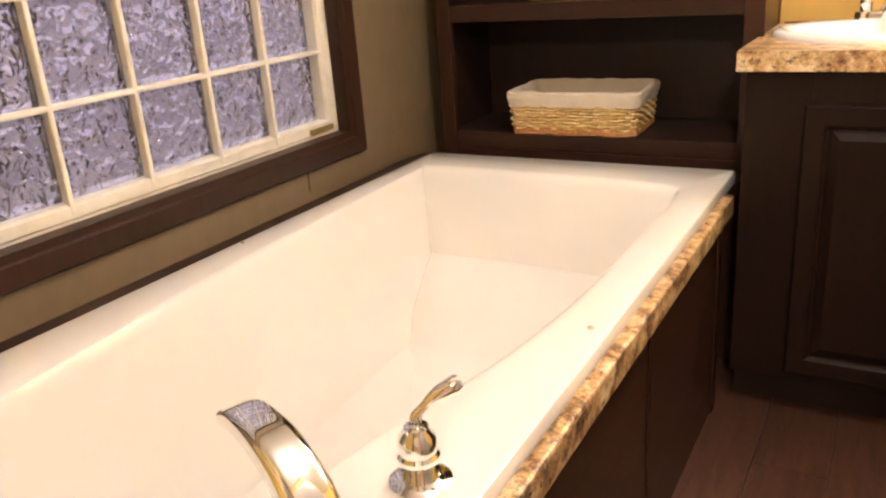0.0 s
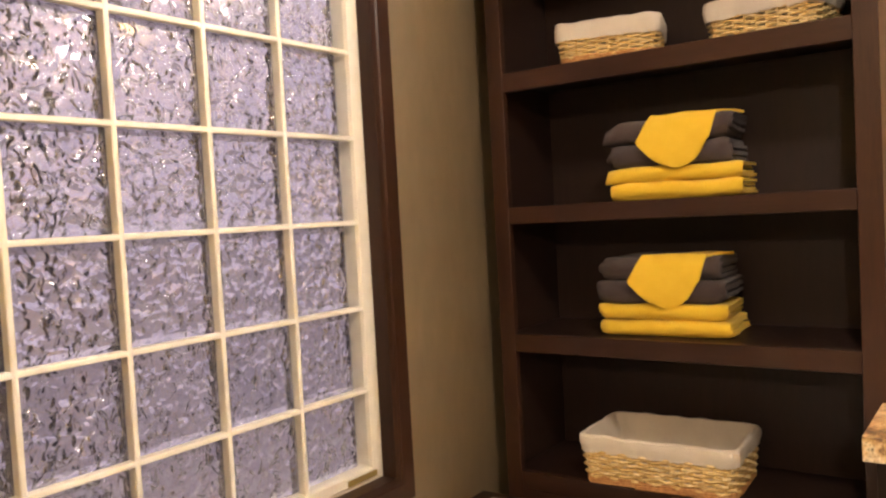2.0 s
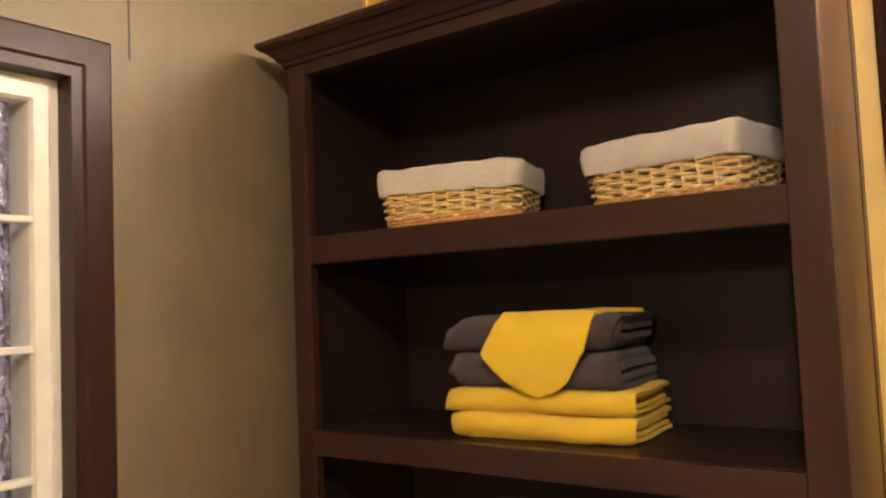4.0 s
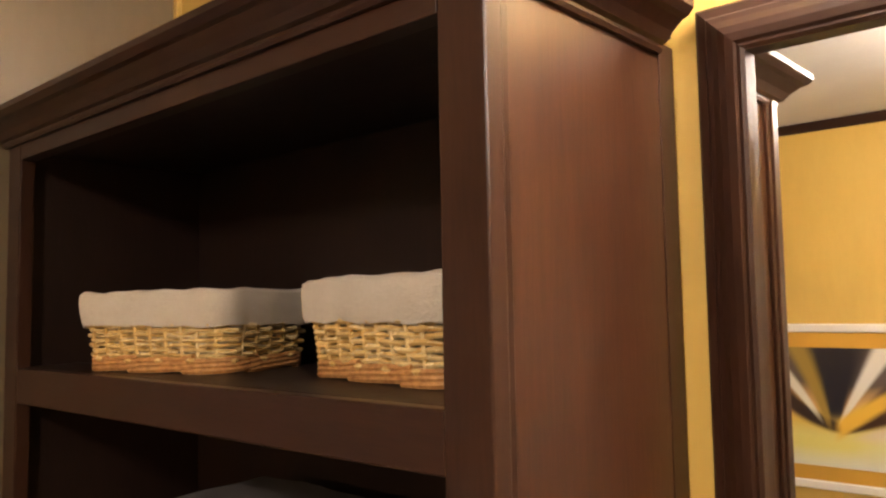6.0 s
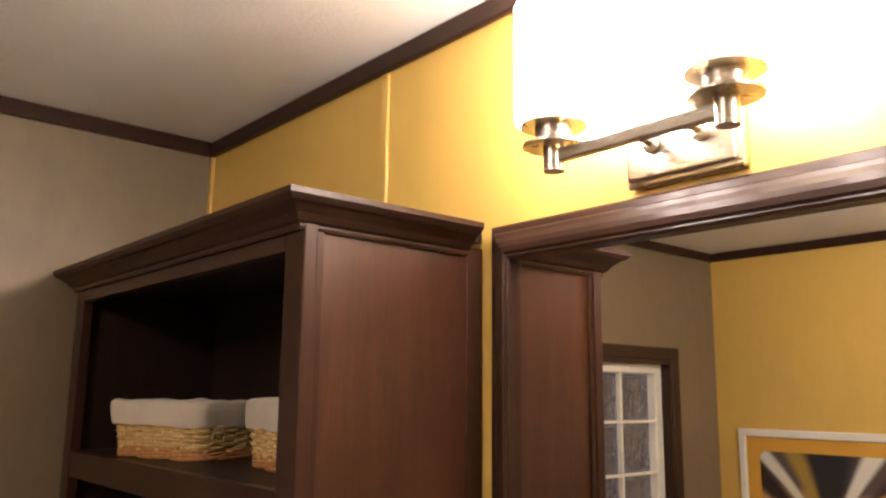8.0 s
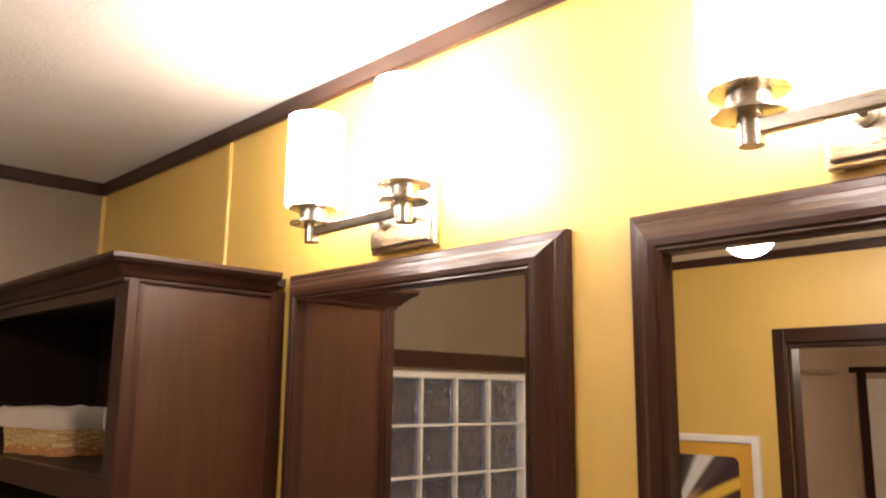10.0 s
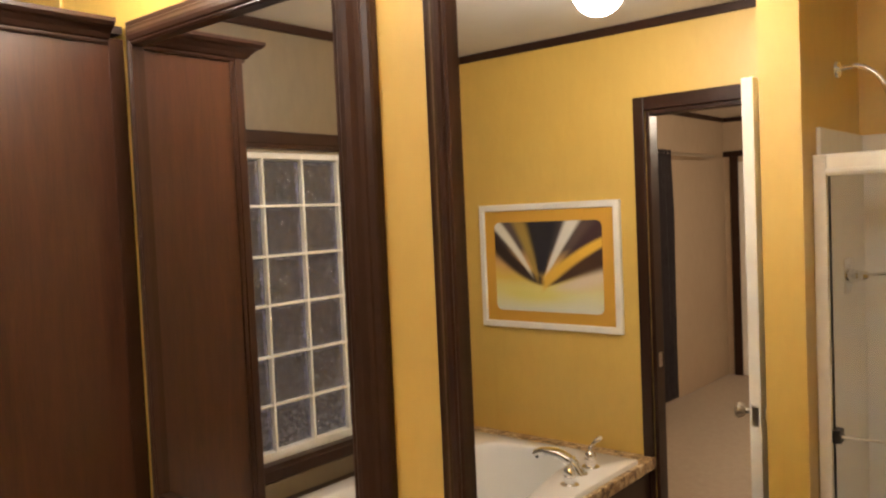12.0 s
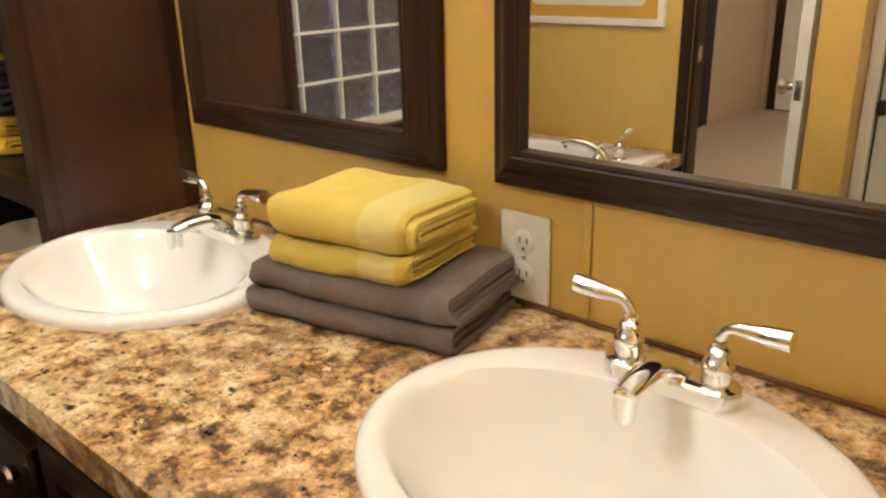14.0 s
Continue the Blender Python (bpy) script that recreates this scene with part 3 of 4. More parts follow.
# ---------------------------------------------------------------- bathtub
def bathtub():
    RZ = 0.556
    top = empty("bathtub", (0.5, -1.3, 0), "white acrylic drop-in bathtub with a sloped backrest", "bathtub")
    ctrl = [(0.185, -0.548), (0.52, -0.552), (0.80, -0.575), (0.848, -0.66), (0.848, -1.00), (0.838, -1.25), (0.815, -1.45), (0.775, -1.64), (0.735, -1.85),
            (0.700, -2.02), (0.52, -2.075), (0.30, -2.04), (0.235, -1.85), (0.195, -1.45), (0.165, -1.00), (0.152, -0.60)]
    n = len(ctrl)
    inner = []
    for i in range(n):
        a, b, c_, d = (Vector(ctrl[(i + k) % n]) for k in (-1, 0, 1, 2))
        for k in range(6):
            t = k / 6
            inner.append(0.5 * (2 * b + (c_ - a) * t + (2 * a - 5 * b + 4 * c_ - d) * t * t + (3 * b - a - 3 * c_ + d) * t ** 3))
    x0, x1, y0, y1 = 0.082, 0.932, -2.165, -0.392
    cen = Vector((0.5, -1.3))
    outer = []
    for p in inner:
        d = p - cen
        s = min(((x1 if d.x > 0 else x0) - cen.x) / d.x if abs(d.x) > 1e-6 else 1e9, ((y1 if d.y > 0 else y0) - cen.y) / d.y if abs(d.y) > 1e-6 else 1e9)
        outer.append(cen + d * s)
    for cxy in ((x0, y0), (x0, y1), (x1, y0), (x1, y1)):
        k = min(range(len(outer)), key=lambda i: (outer[i] - Vector(cxy)).length)
        outer[k] = Vector(cxy)
    inset = lambda q, e: Vector((min(max(q.x, x0 + e), x1 - e), min(max(q.y, y0 + e), y1 - e)))
    rings = [[(*q, RZ - 0.030) for q in outer], [(*q, RZ - 0.006) for q in outer], [(*inset(q, 0.002), RZ - 0.002) for q in outer],
             [(*inset(q, 0.007), RZ) for q in outer]]
    grow = lambda p, k: p + (p - cen).normalized() * k
    rings += [[(*grow(p, 0.020), RZ + 0.001) for p in inner], [(*grow(p, 0.008), RZ - 0.001) for p in inner], [(*p, RZ - 0.008) for p in inner],
              [(*grow(p, -0.008), RZ - 0.022) for p in inner]]
    for q, z, north, side in ((0.25, 0.42, 0.045, 0.030), (0.5, 0.335, 0.075, 0.048), (0.6, 0.315, 0.110, 0.052), (0.72, 0.235, 0.215, 0.066), (0.9, 0.165, 0.275, 0.085), (1.0, 0.145, 0.31, 0.115)):
        ring = []
        for p in inner:
            v_ = (p.y - cen.y) / 0.76
            fx = 1 - side / 0.34 * 1.0
            y = cen.y + (p.y - cen.y) * (1 - (north if v_ > 0 else north * 0.55) / 0.76)
            ring.append((cen.x + (p.x - cen.x) * fx, y, z))
        rings.append(ring)
    for f in (0.6, 0.15):
        last = rings[-1] if f == 0.6 else rings[-1]
        c_ = Vector((sum(p[0] for p in last), sum(p[1] for p in last))) / len(last)
        rings.append([(c_.x + (p[0] - c_.x) * f, c_.y + (p[1] - c_.y) * f, 0.142) for p in last])
    bm = loft(rings, cap=False)
    k = len(rings[0])
    bm.verts.ensure_lookup_table()
    bm.faces.new([bm.verts[i] for i in range(len(bm.verts) - k, len(bm.verts))])
    shell = keep(part("shell", bm, ACRYLIC, top, "", True), top)
    keep(part("drain", lathe([(0.0, 0.143), (0.03, 0.145), (0.034, 0.149), (0.03, 0.151), (0.0, 0.150)], (0.50, -1.80, 0)), CHROME, top, "", True), top)
    for x, y in ((0.902, -1.335), (0.098, -1.21)):
        keep(part("screw_cover", lathe([(0.005, RZ - 0.002), (0.005, RZ + 0.002), (0.003, RZ + 0.003), (0, RZ + 0.003)], (x, y, 0), 12), NICKEL, top, "", True), top)
    return top


bathtub()
ob = part("tub_deck", box((0.0, SOUTH, 0.490), (0.956, -2.166, 0.537), 0.004), LAMINATE)
box_strip = part("deck_edge", box((0.934, -2.1655, 0.490), (0.958, -0.540, 0.539), 0.005), LAMINATE)
tagged(ob, "brown granite-look laminate ledge behind the bathtub", "ledge")
tagged(box_strip, "brown granite-look laminate edge along the bathtub", "ledge")
ob = part("deck_filler", box((0.0, -0.391, 0.480), (0.955, -0.309, 0.530), 0.002), ESP_X)
tagged(ob, "dark filler strip between bathtub and shelf unit", "trim")
ob = part("tub_wall_strip", box((0.0, -2.165, 0.49), (0.081, -0.393, 0.535), 0.002), ESP_Y)
tagged(ob, "dark filler strip between bathtub and window wall", "trim")
apron = empty("tub_apron", (0.95, -1.4, 0), "dark espresso panelled bathtub skirt", "tub apron")
keep(part("panel", box((0.925, SOUTH, 0.0), (0.938, -0.545, 0.490), 0.001), ESP_Y, apron), apron)
for y in (-2.27, -1.72, -1.14, -0.585):
    keep(part("batten", box((0.938, y - 0.018, 0.0), (0.943, y + 0.018, 0.489), 0.002), ESP_V, apron), apron)


# ---------------------------------------------------------------- taps
BELL = [(0.0, 0.0), (0.026, 0.0), (0.027, 0.004), (0.024, 0.008), (0.017, 0.010), (0.0165, 0.026), (0.0175, 0.030), (0.0185, 0.038), (0.016, 0.046),
        (0.011, 0.052), (0.0105, 0.056), (0.013, 0.060), (0.0125, 0.066), (0.008, 0.070), (0.0, 0.071)]


def lever(bm, base, turn, length, rise, s=1.0, flare=0.0018, tip=0.72):
    d = Vector((math.cos(turn), math.sin(turn), 0))
    b = Vector(base)
    pts = spline([b, b + Vector((0, 0, 0.016 * s)), b + d * 0.012 * s + Vector((0, 0, 0.028 * s)), b + d * length * 0.5 + Vector((0, 0, 0.028 * s + rise * 0.5)),
                  b + d * length + Vector((0, 0, 0.028 * s + rise))], 5)
    m = len(pts) - 1
    rad = [s * (0.0092 - 0.0026 * math.sin(math.pi * min(1.0, i / m * 1.25)) + flare * max(0.0, i / m - 0.55) / 0.45) * (tip if i == m else 1.0) for i in range(m + 1)]
    return tube(pts, rad, 12, bm)


bath_tap = empty("bath_tap", (0.825, -1.880, 0.556), "chrome bathtub tap set with arched spout and levers", "tap")


def tub_handle(x, y, turn):
    top = new("handle")
    top.parent, top.location = bath_tap, (x - 0.825, y + 1.880, 0)
    part("escutcheon", lathe([(0, 0), (0.034, 0), (0.035, 0.004), (0.028, 0.008), (0.02, 0.010), (0, 0.010)]), CHROME, top, "", True)
    part("body", lathe([(0, 0.008), (0.0215, 0.008), (0.0215, 0.028), (0.0235, 0.031), (0.0235, 0.036), (0.0205, 0.040), (0.0225, 0.048), (0.0205, 0.058), (0.0150, 0.064), (0.0135, 0.070), (0, 0.074)]), CHROME, top, "", True)
    part("lever", lever(bmesh.new(), (0, 0, 0.066), turn, 0.050, 0.026, 0.90), CHROME, top, "", True)


tub_handle(0.861, -1.755, radians(36))
tub_handle(0.825, -1.975, radians(-50))
spout = new("spout")
spout.parent = bath_tap
path = spline([(0.0, 0, 0.0), (-0.024, 0.010, 0.044), (-0.070, 0.028, 0.076), (-0.125, 0.050, 0.084), (-0.160, 0.062, 0.074)], 6)
rings = []
for i, p in enumerate(path):
    t = i / (len(path) - 1)
    d = (path[min(i + 1, len(path) - 1)] - path[max(i - 1, 0)]).normalized()
    u = Vector((d.y, -d.x, 0))
    u = u.normalized() if u.length > 1e-3 else Vector((0.38, 0.92, 0))
    if u.y < 0:
        u = -u
    v = d.cross(u).normalized()
    wv, hv = 0.031 - 0.010 * t, 0.022 - 0.012 * t
    rings.append([p + u * wv * math.copysign(abs(math.cos(a)) ** 0.5, math.cos(a)) + v * hv * math.copysign(abs(math.sin(a)) ** 0.5, math.sin(a))
                  for a in (2 * math.pi * k / 20 + 0.01 for k in range(20))])
part("arch", loft(rings), CHROME, spout, "", True)
part("flange", lathe([(0, 0), (0.036, 0), (0.037, 0.004), (0.030, 0.009), (0, 0.010)]), CHROME, spout, "", True)
part("aerator", lathe([(0, 0.056), (0.007, 0.056), (0.007, 0.070), (0, 0.070)], (-0.150, 0.058, 0)), SLOT, spout, "", True)


# ---------------------------------------------------------------- vanity
VX0, VX1, VF, CT = 0.967, 2.945, -0.535, 0.858


def raised_front(x0, x1, z0, z1, y):
    bm = bmesh.new()
    corners = [(x0, z0), (x1, z0), (x1, z1), (x0, z1)]
    for b in moulding(corners, [(0, 0), (0, 0.014), (0.004, 0.019), (0.040, 0.019), (0.045, 0.015), (0.050, 0.013), (0.052, 0.006), (0.052, 0)], lambda a, b_, p: (a, y - p, b_)):
        join(bm, b)
    return bm


def raised_panel(x0, x1, z0, z1, y):
    a0, a1, b0, b1 = x0 + 0.050, x1 - 0.050, z0 + 0.050, z1 - 0.050
    return loft([[(p, y - h, q) for p, q in ((a0 + e, b0 + e), (a1 - e, b0 + e), (a1 - e, b1 - e), (a0 + e, b1 - e))]
                 for e, h in ((0, 0.0), (0, 0.006), (0.006, 0.008), (min(0.022, (b1 - b0) * 0.3), 0.016))])


def knob(x, z, y, parent):
    return part("knob", lathe([(0.0, 0.0), (0.006, 0.0), (0.005, -0.010), (0.012, -0.016), (0.013, -0.022), (0.009, -0.027), (0.0, -0.028)], (x, y, z), 18, "y"), CHROME, parent, "chrome knob", True)


def vanity_unit(x0, x1, fronts, stile=0.045):
    top = empty("vanity_cabinet", (0, 0, 0), "dark espresso vanity cabinet unit with raised-panel fronts", "cabinet", "vanity cabinets")
    top.location = ((x0 + x1) / 2, -0.27, 0)
    K = lambda ob: keep(ob, top)
    K(part("body", box((x0 + 0.001, VF + 0.012, 0.095), (x1 - 0.001, -0.004, 0.690)), CARCASS, top))
    K(part("toe_kick", box((x0 + 0.001, VF + 0.065, 0.0), (x1 - 0.001, -0.02, 0.095)), CARCASS, top))
    bm = bmesh.new()
    for lo, hi in (((x0 + 0.001, VF, 0.095), (x0 + stile, VF + 0.012, 0.815)), ((x1 - 0.045, VF, 0.095), (x1 - 0.001, VF + 0.012, 0.815)),
                   ((x0 + stile, VF, 0.735), (x1 - 0.045, VF + 0.012, 0.815)), ((x0 + stile, VF, 0.095), (x1 - 0.045, VF + 0.012, 0.14))):
        box(lo, hi, 0.001, bm)
    # face frame and fronts take the espresso copy with shade in its colour
    K(part("face_frame", bm, SHADED_FRONT_V, top))
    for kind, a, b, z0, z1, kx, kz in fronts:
        d = K(part(kind, raised_front(a, b, z0, z1, VF - 0.001), SHADED_FRONT_V if kind == "door" else SHADED_FRONT_X, top))
        part("panel", raised_panel(a, b, z0, z1, VF - 0.001), SHADED_FRONT_V if kind == "door" else SHADED_FRONT_X, d)
        knob(kx, kz, VF - 0.019, d)


vanity_unit(VX0, 1.42, [("door", 1.090, 1.405, 0.12, 0.745, 1.39, 0.718)], 0.135)
vanity_unit(1.42, 1.83, [("drawer_front", 1.445, 1.805, 0.585, 0.780, 1.518, 0.725), ("drawer_front", 1.445, 1.805, 0.36, 0.565, 1.625, 0.46), ("drawer_front", 1.445, 1.805, 0.12, 0.34, 1.625, 0.23)])
vanity_unit(1.83, 2.40, [("door", 1.855, 2.110, 0.12, 0.740, 2.085, 0.718), ("door", 2.118, 2.375, 0.12, 0.740, 2.14, 0.718)])
vanity_unit(2.40, VX1, [("door", 2.425, 2.670, 0.12, 0.740, 2.645, 0.718), ("door", 2.678, 2.92, 0.12, 0.740, 2.70, 0.718)])

SINKS = [(1.222, -0.268, 0.246, 0.208), (2.048, -0.268, 0.254, 0.210)]


def worktop():
    """A slab with two oval holes for the basins."""
    f, b = -0.566, -0.002
    bm = bmesh.new()
    z1, z0 = CT, CT - 0.042
    edges = [VX0 - 0.016, (SINKS[0][0] + SINKS[1][0]) / 2, VX1 - 0.005]
    for (sx, sy, sa, sb), xa, xb in zip(SINKS, edges, edges[1:]):
        n = 48
        hole = [Vector((sx + (sa - 0.02) * math.cos(2 * math.pi * i / n), sy + (sb - 0.02) * math.sin(2 * math.pi * i / n))) for i in range(n)]
        rim = []
        for h in hole:
            d = h - Vector((sx, sy))
            s = min(((xb if d.x > 0 else xa) - sx) / d.x if abs(d.x) > 1e-6 else 1e9, ((b if d.y > 0 else f) - sy) / d.y if abs(d.y) > 1e-6 else 1e9)
            rim.append(Vector((sx, sy)) + d * s)
        for c in ((xa, f), (xa, b), (xb, f), (xb, b)):
            rim[min(range(n), key=lambda i: (rim[i] - Vector(c)).length)] = Vector(c)
        rings = [[(*p, z0) for p in hole], [(*p, z1) for p in hole], [(*p, z1) for p in rim], [(*p, z0) for p in rim], [(*p, z0) for p in hole]]
        loft(rings, cap=False, bm=bm)
    bmesh.ops.remove_doubles(bm, verts=bm.verts, dist=0.0005)
    ob = part("worktop", bm, LAMINATE)
    return tagged(ob, "brown granite-look laminate vanity top with two basins", "worktop")


worktop()
ob = part("backsplash_bead", box((VX0, -0.008, CT), (VX1 - 0.01, -0.001, CT + 0.006), 0.002), Mat("brown_sealant", (0.16, 0.075, 0.03), 0.5).m)
tagged(ob, "thin brown sealant bead along the vanity top", "trim")


def basin(sx, sy, sa, sb):
    top = empty("sink", (sx, sy, CT), "white oval drop-in sink in the vanity top", "sink", "vanity sinks")
    prof = [(1.0, 0.0, 0), (1.0, 0.006, 0), (0.985, 0.013, 0), (0.955, 0.017, 0), (0.92, 0.018, 0), (0.87, 0.016, 0.0), (0.84, 0.010, 0.05), (0.81, -0.002, 0.1), (0.74, -0.026, 0.16),
            (0.62, -0.062, 0.2), (0.45, -0.104, 0.2), (0.25, -0.128, 0.2), (0.08, -0.136, 0.2), (0.001, -0.136, 0.2)]
    n = 56
    rings = []
    for s, z, back in prof:
        ring = []
        for i in range(n):
            a = 2 * math.pi * i / n
            y = sb * s * math.sin(a)
            if s < 0.9:      # the bowl lies forward of a tap ledge
                y = y * 0.86 - sb * 0.105
            ring.append((sa * s * math.cos(a), y, z))
        rings.append(ring)
    bm = loft(rings, cap=False)
    part("bowl", bm, CHINA, top, "", True)
    part("drain", lathe([(0, -0.1355), (0.022, -0.1350), (0.024, -0.133), (0.019, -0.131), (0.016, -0.134), (0, -0.134)], (0, -sb * 0.105, 0)), CHROME, top, "", True)
    # centre-set tap
    tap = empty("basin_tap", (sx - 0.008, sy + sb - 0.052, CT + 0.017), "chrome two-lever basin tap on the sink", "tap", "basin taps")
    bm = bmesh.new()
    rings = []
    for s, z in ((1.0, 0.0), (1.0, 0.012), (0.94, 0.018), (0.8, 0.020)):
        ring = []
        for i in range(40):
            a = 2 * math.pi * i / 40
            cxs = 0.051 * (1 if math.cos(a) > 0 else -1)
            ring.append((cxs + 0.027 * s * math.cos(a), 0.026 * s * math.sin(a), z))
        rings.append(ring)
    part("base_plate", loft(rings, bm=bm), CHROME, tap, "", True)
    for sgn, lab in ((-1, ""), (1, "")):
        hd = part("valve", lathe([(r * 0.93, h * 0.70 + 0.014) for r, h in BELL], (sgn * 0.051, 0, 0)), CHROME, tap, "", True)
        part("lever", lever(bmesh.new(), (sgn * 0.051, 0, 0.058), 0 if sgn > 0 else math.pi, 0.070, 0.004, 0.95, 0.0034, 0.97), CHROME, hd, "", True)
    pts = spline([(0, 0.006, 0.012), (0, -0.014, 0.028), (0, -0.042, 0.036), (0, -0.074, 0.036), (0, -0.100, 0.032)], 5)
    part("spout", tube(pts, [0.026 - 0.013 * (i / (len(pts) - 1)) ** 0.7 for i in range(len(pts))], 16, flat=0.70), CHROME, tap, "", True)
    part("spout_nose", lathe([(0, 0.004), (0.011, 0.004), (0.0125, 0.012), (0.012, 0.034), (0, 0.036)], (0, -0.098, 0)), CHROME, tap, "", True)


for s in SINKS:
    basin(*s)

# power outlet
out = empty("wall_outlet", (1.770, 0, 0.929), "white double wall outlet above the vanity top", "outlet")
part("cover_plate", box((-0.041, -0.0065, -0.063), (0.041, -0.0005, 0.063), 0.003), WHITE, out)
for dz in (-0.0235, 0.0235):
    f = part("socket", lathe([(0, -0.0065), (0.0165, -0.0065), (0.0165, -0.0080), (0.015, -0.0090), (0, -0.0090)], (0, 0, dz), 24, "y"), WHITE, out, "", True)
    bm = bmesh.new()
    for dx, hh in ((-0.006, 0.0045), (0.006, 0.0038)):
        box((dx - 0.001, -0.0094, dz + 0.002 - hh), (dx + 0.001, -0.0088, dz + 0.002 + hh), bm=bm)
    box((-0.002, -0.0094, dz - 0.012), (0.002, -0.0088, dz - 0.008), bm=bm)
    part("slots", bm, SLOT, f)
part("screw", lathe([(0, -0.0065), (0.003, -0.0065), (0.003, -0.0076), (0, -0.0078)], (0, 0, 0), 12, "y"), NICKEL, out, "", True)


# ---------------------------------------------------------------- mirrors
def wall_mirror(x0, x1, z0, z1, label):
    top = empty("mirror", ((x0 + x1) / 2, 0, z0), label, "mirror", "framed vanity mirrors")
    prof = [(0, -0.001), (0, 0.012), (0.003, 0.015), (0.012, 0.018), (0.014, 0.021), (0.020, 0.024), (0.028, 0.030), (0.036, 0.0335), (0.044, 0.0345), (0.047, 0.0325), (0.050, 0.034), (0.054, 0.0325), (0.054, -0.001)]
    corners = [(x0, z0), (x1, z0), (x1, z1), (x0, z1)]
    for i, bm in enumerate(moulding(corners, prof, lambda a, b, p: (a, -p, b))):
        keep(part("frame_rail" if i % 2 == 0 else "frame_stile", bm, ESP_X if i % 2 == 0 else ESP_V, top), top)
    keep(part("glass", box((x0 + 0.045, -0.021, z0 + 0.045), (x1 - 0.045, -0.012, z1 - 0.045)), MIRROR, top, "silvered mirror glass"), top)


wall_mirror(0.985, 1.627, 1.029, 1.972, "mirror in a moulded dark wood frame beside the shelf unit")
wall_mirror(1.723, 2.390, 1.029, 1.972, "mirror in a moulded dark wood frame above a sink")


# ---------------------------------------------------------------- vanity lights
def vanity_light(xa, xb, p0, p1):
    xm = (xa + xb) / 2
    top = empty("vanity_light", (xm, 0, 2.03), "brushed nickel two-lamp wall light, switched on", "wall light", "vanity lights")
    K = lambda ob: keep(ob, top)
    K(part("back_plate", box((p0, -0.014, 1.983), (p1, -0.001, 2.095), 0.003), NICKEL, top))
    K(part("plate_face", box((p0 + 0.006, -0.022, 1.990), (p1 - 0.006, -0.014, 2.088), 0.003), NICKEL, top))
    Y = -0.107
    K(part("cross_bar", box((xa, Y - 0.006, 2.006), (xb, Y + 0.006, 2.022), 0.002), NICKEL, top))
    for x in (p0 + 0.045, p1 - 0.045):
        pts = spline([(x, -0.02, 2.030), (x, -0.045, 2.032), (x, -0.075, 2.024), (x, Y, 2.014)], 5)
        K(part("arm", tube(pts, 0.0055, 10), NICKEL, top, "", True))
        K(part("arm_collar", lathe([(0, -0.022), (0.012, -0.022), (0.012, -0.027), (0.006, -0.030), (0, -0.030)], (x, 0, 2.030), 14, "y"), NICKEL, top, "", True))
    for x in (xa, xb):
        K(part("socket_stem", lathe([(0, 1.996), (0.0125, 1.996), (0.0125, 2.030), (0, 2.030)], (x, Y, 0)), NICKEL, top, "", True))
        K(part("cup", lathe([(0, 2.026), (0.037, 2.026), (0.037, 2.029), (0.022, 2.030), (0.022, 2.050), (0.040, 2.051), (0.040, 2.055), (0, 2.055)], (x, Y, 0)), NICKEL, top, "", True))
        K(part("shade", lathe([(0, 2.0555), (0.044, 2.0555), (0.046, 2.060), (0.046, 2.205), (0.043, 2.205), (0.043, 2.064), (0.0, 2.064)], (x, Y, 0)), SHADE, top, "glowing opal glass cylinder shade", True))


vanity_light(1.188, 1.412, 1.224, 1.378)
vanity_light(1.923, 2.150, 1.956, 2.115)


def ceiling_globe(x, y, r, label, glass):
    top = empty("ceiling_light", (x, y, H), label, "ceiling light", "ceiling globes")
    part("canopy", lathe([(0, 0), (0.075, 0), (0.075, -0.008), (0.055, -0.020), (0, -0.020)]), NICKEL, top, "", True)
    part("globe", lathe([(0.045, -0.0205)] + [(r * math.sin(a), -0.022 - r * 0.92 + r * math.cos(a)) for a in (math.pi * k / 20 for k in range(3, 21))]), glass, top, "glowing white glass globe", True)


ceiling_globe(1.235, -1.41, 0.080, "round white globe ceiling light, switched on", OPAL)


# ---------------------------------------------------------------- picture
pic = empty("framed_picture", (0.460, SOUTH, 1.04), "abstract yellow and black art print in a white frame", "picture")
PX0, PX1, PZ0, PZ1 = 0.096, 0.831, 1.041, 1.613
for i, bm in enumerate(moulding([(PX0, PZ0), (PX1, PZ0), (PX1, PZ1), (PX0, PZ1)], [(0, 0.001), (0, 0.018), (0.004, 0.022), (0.026, 0.022), (0.030, 0.018), (0.030, 0.001)], lambda a, b, p: (a, SOUTH + p, b))):
    keep(part("picture_frame", bm, WHITE, pic), pic)
keep(part("mount", box((PX0 + 0.025, SOUTH + 0.002, PZ0 + 0.025), (PX1 - 0.025, SOUTH + 0.012, PZ1 - 0.025)), Mat("orange_yellow_mount", (0.62, 0.33, 0.045), 0.5).m, pic, "golden yellow mount"), pic)
AX0, AX1, AZ0, AZ1 = 0.181, 0.745, 1.121, 1.530
w = Mat("abstract_print", (0.6, 0.5, 0.3), 0.35)
tcv = w.coords((1 / ((AX1 - AX0) / 2), 1, 1 / ((AZ1 - AZ0) / 2)))
warp = w.noise(tcv, 1.6, 2)
sepn = w.node("ShaderNodeSeparateXYZ")
w.link(tcv, sepn.inputs[0])
PU, PV = sepn.outputs["X"], sepn.outputs["Z"]


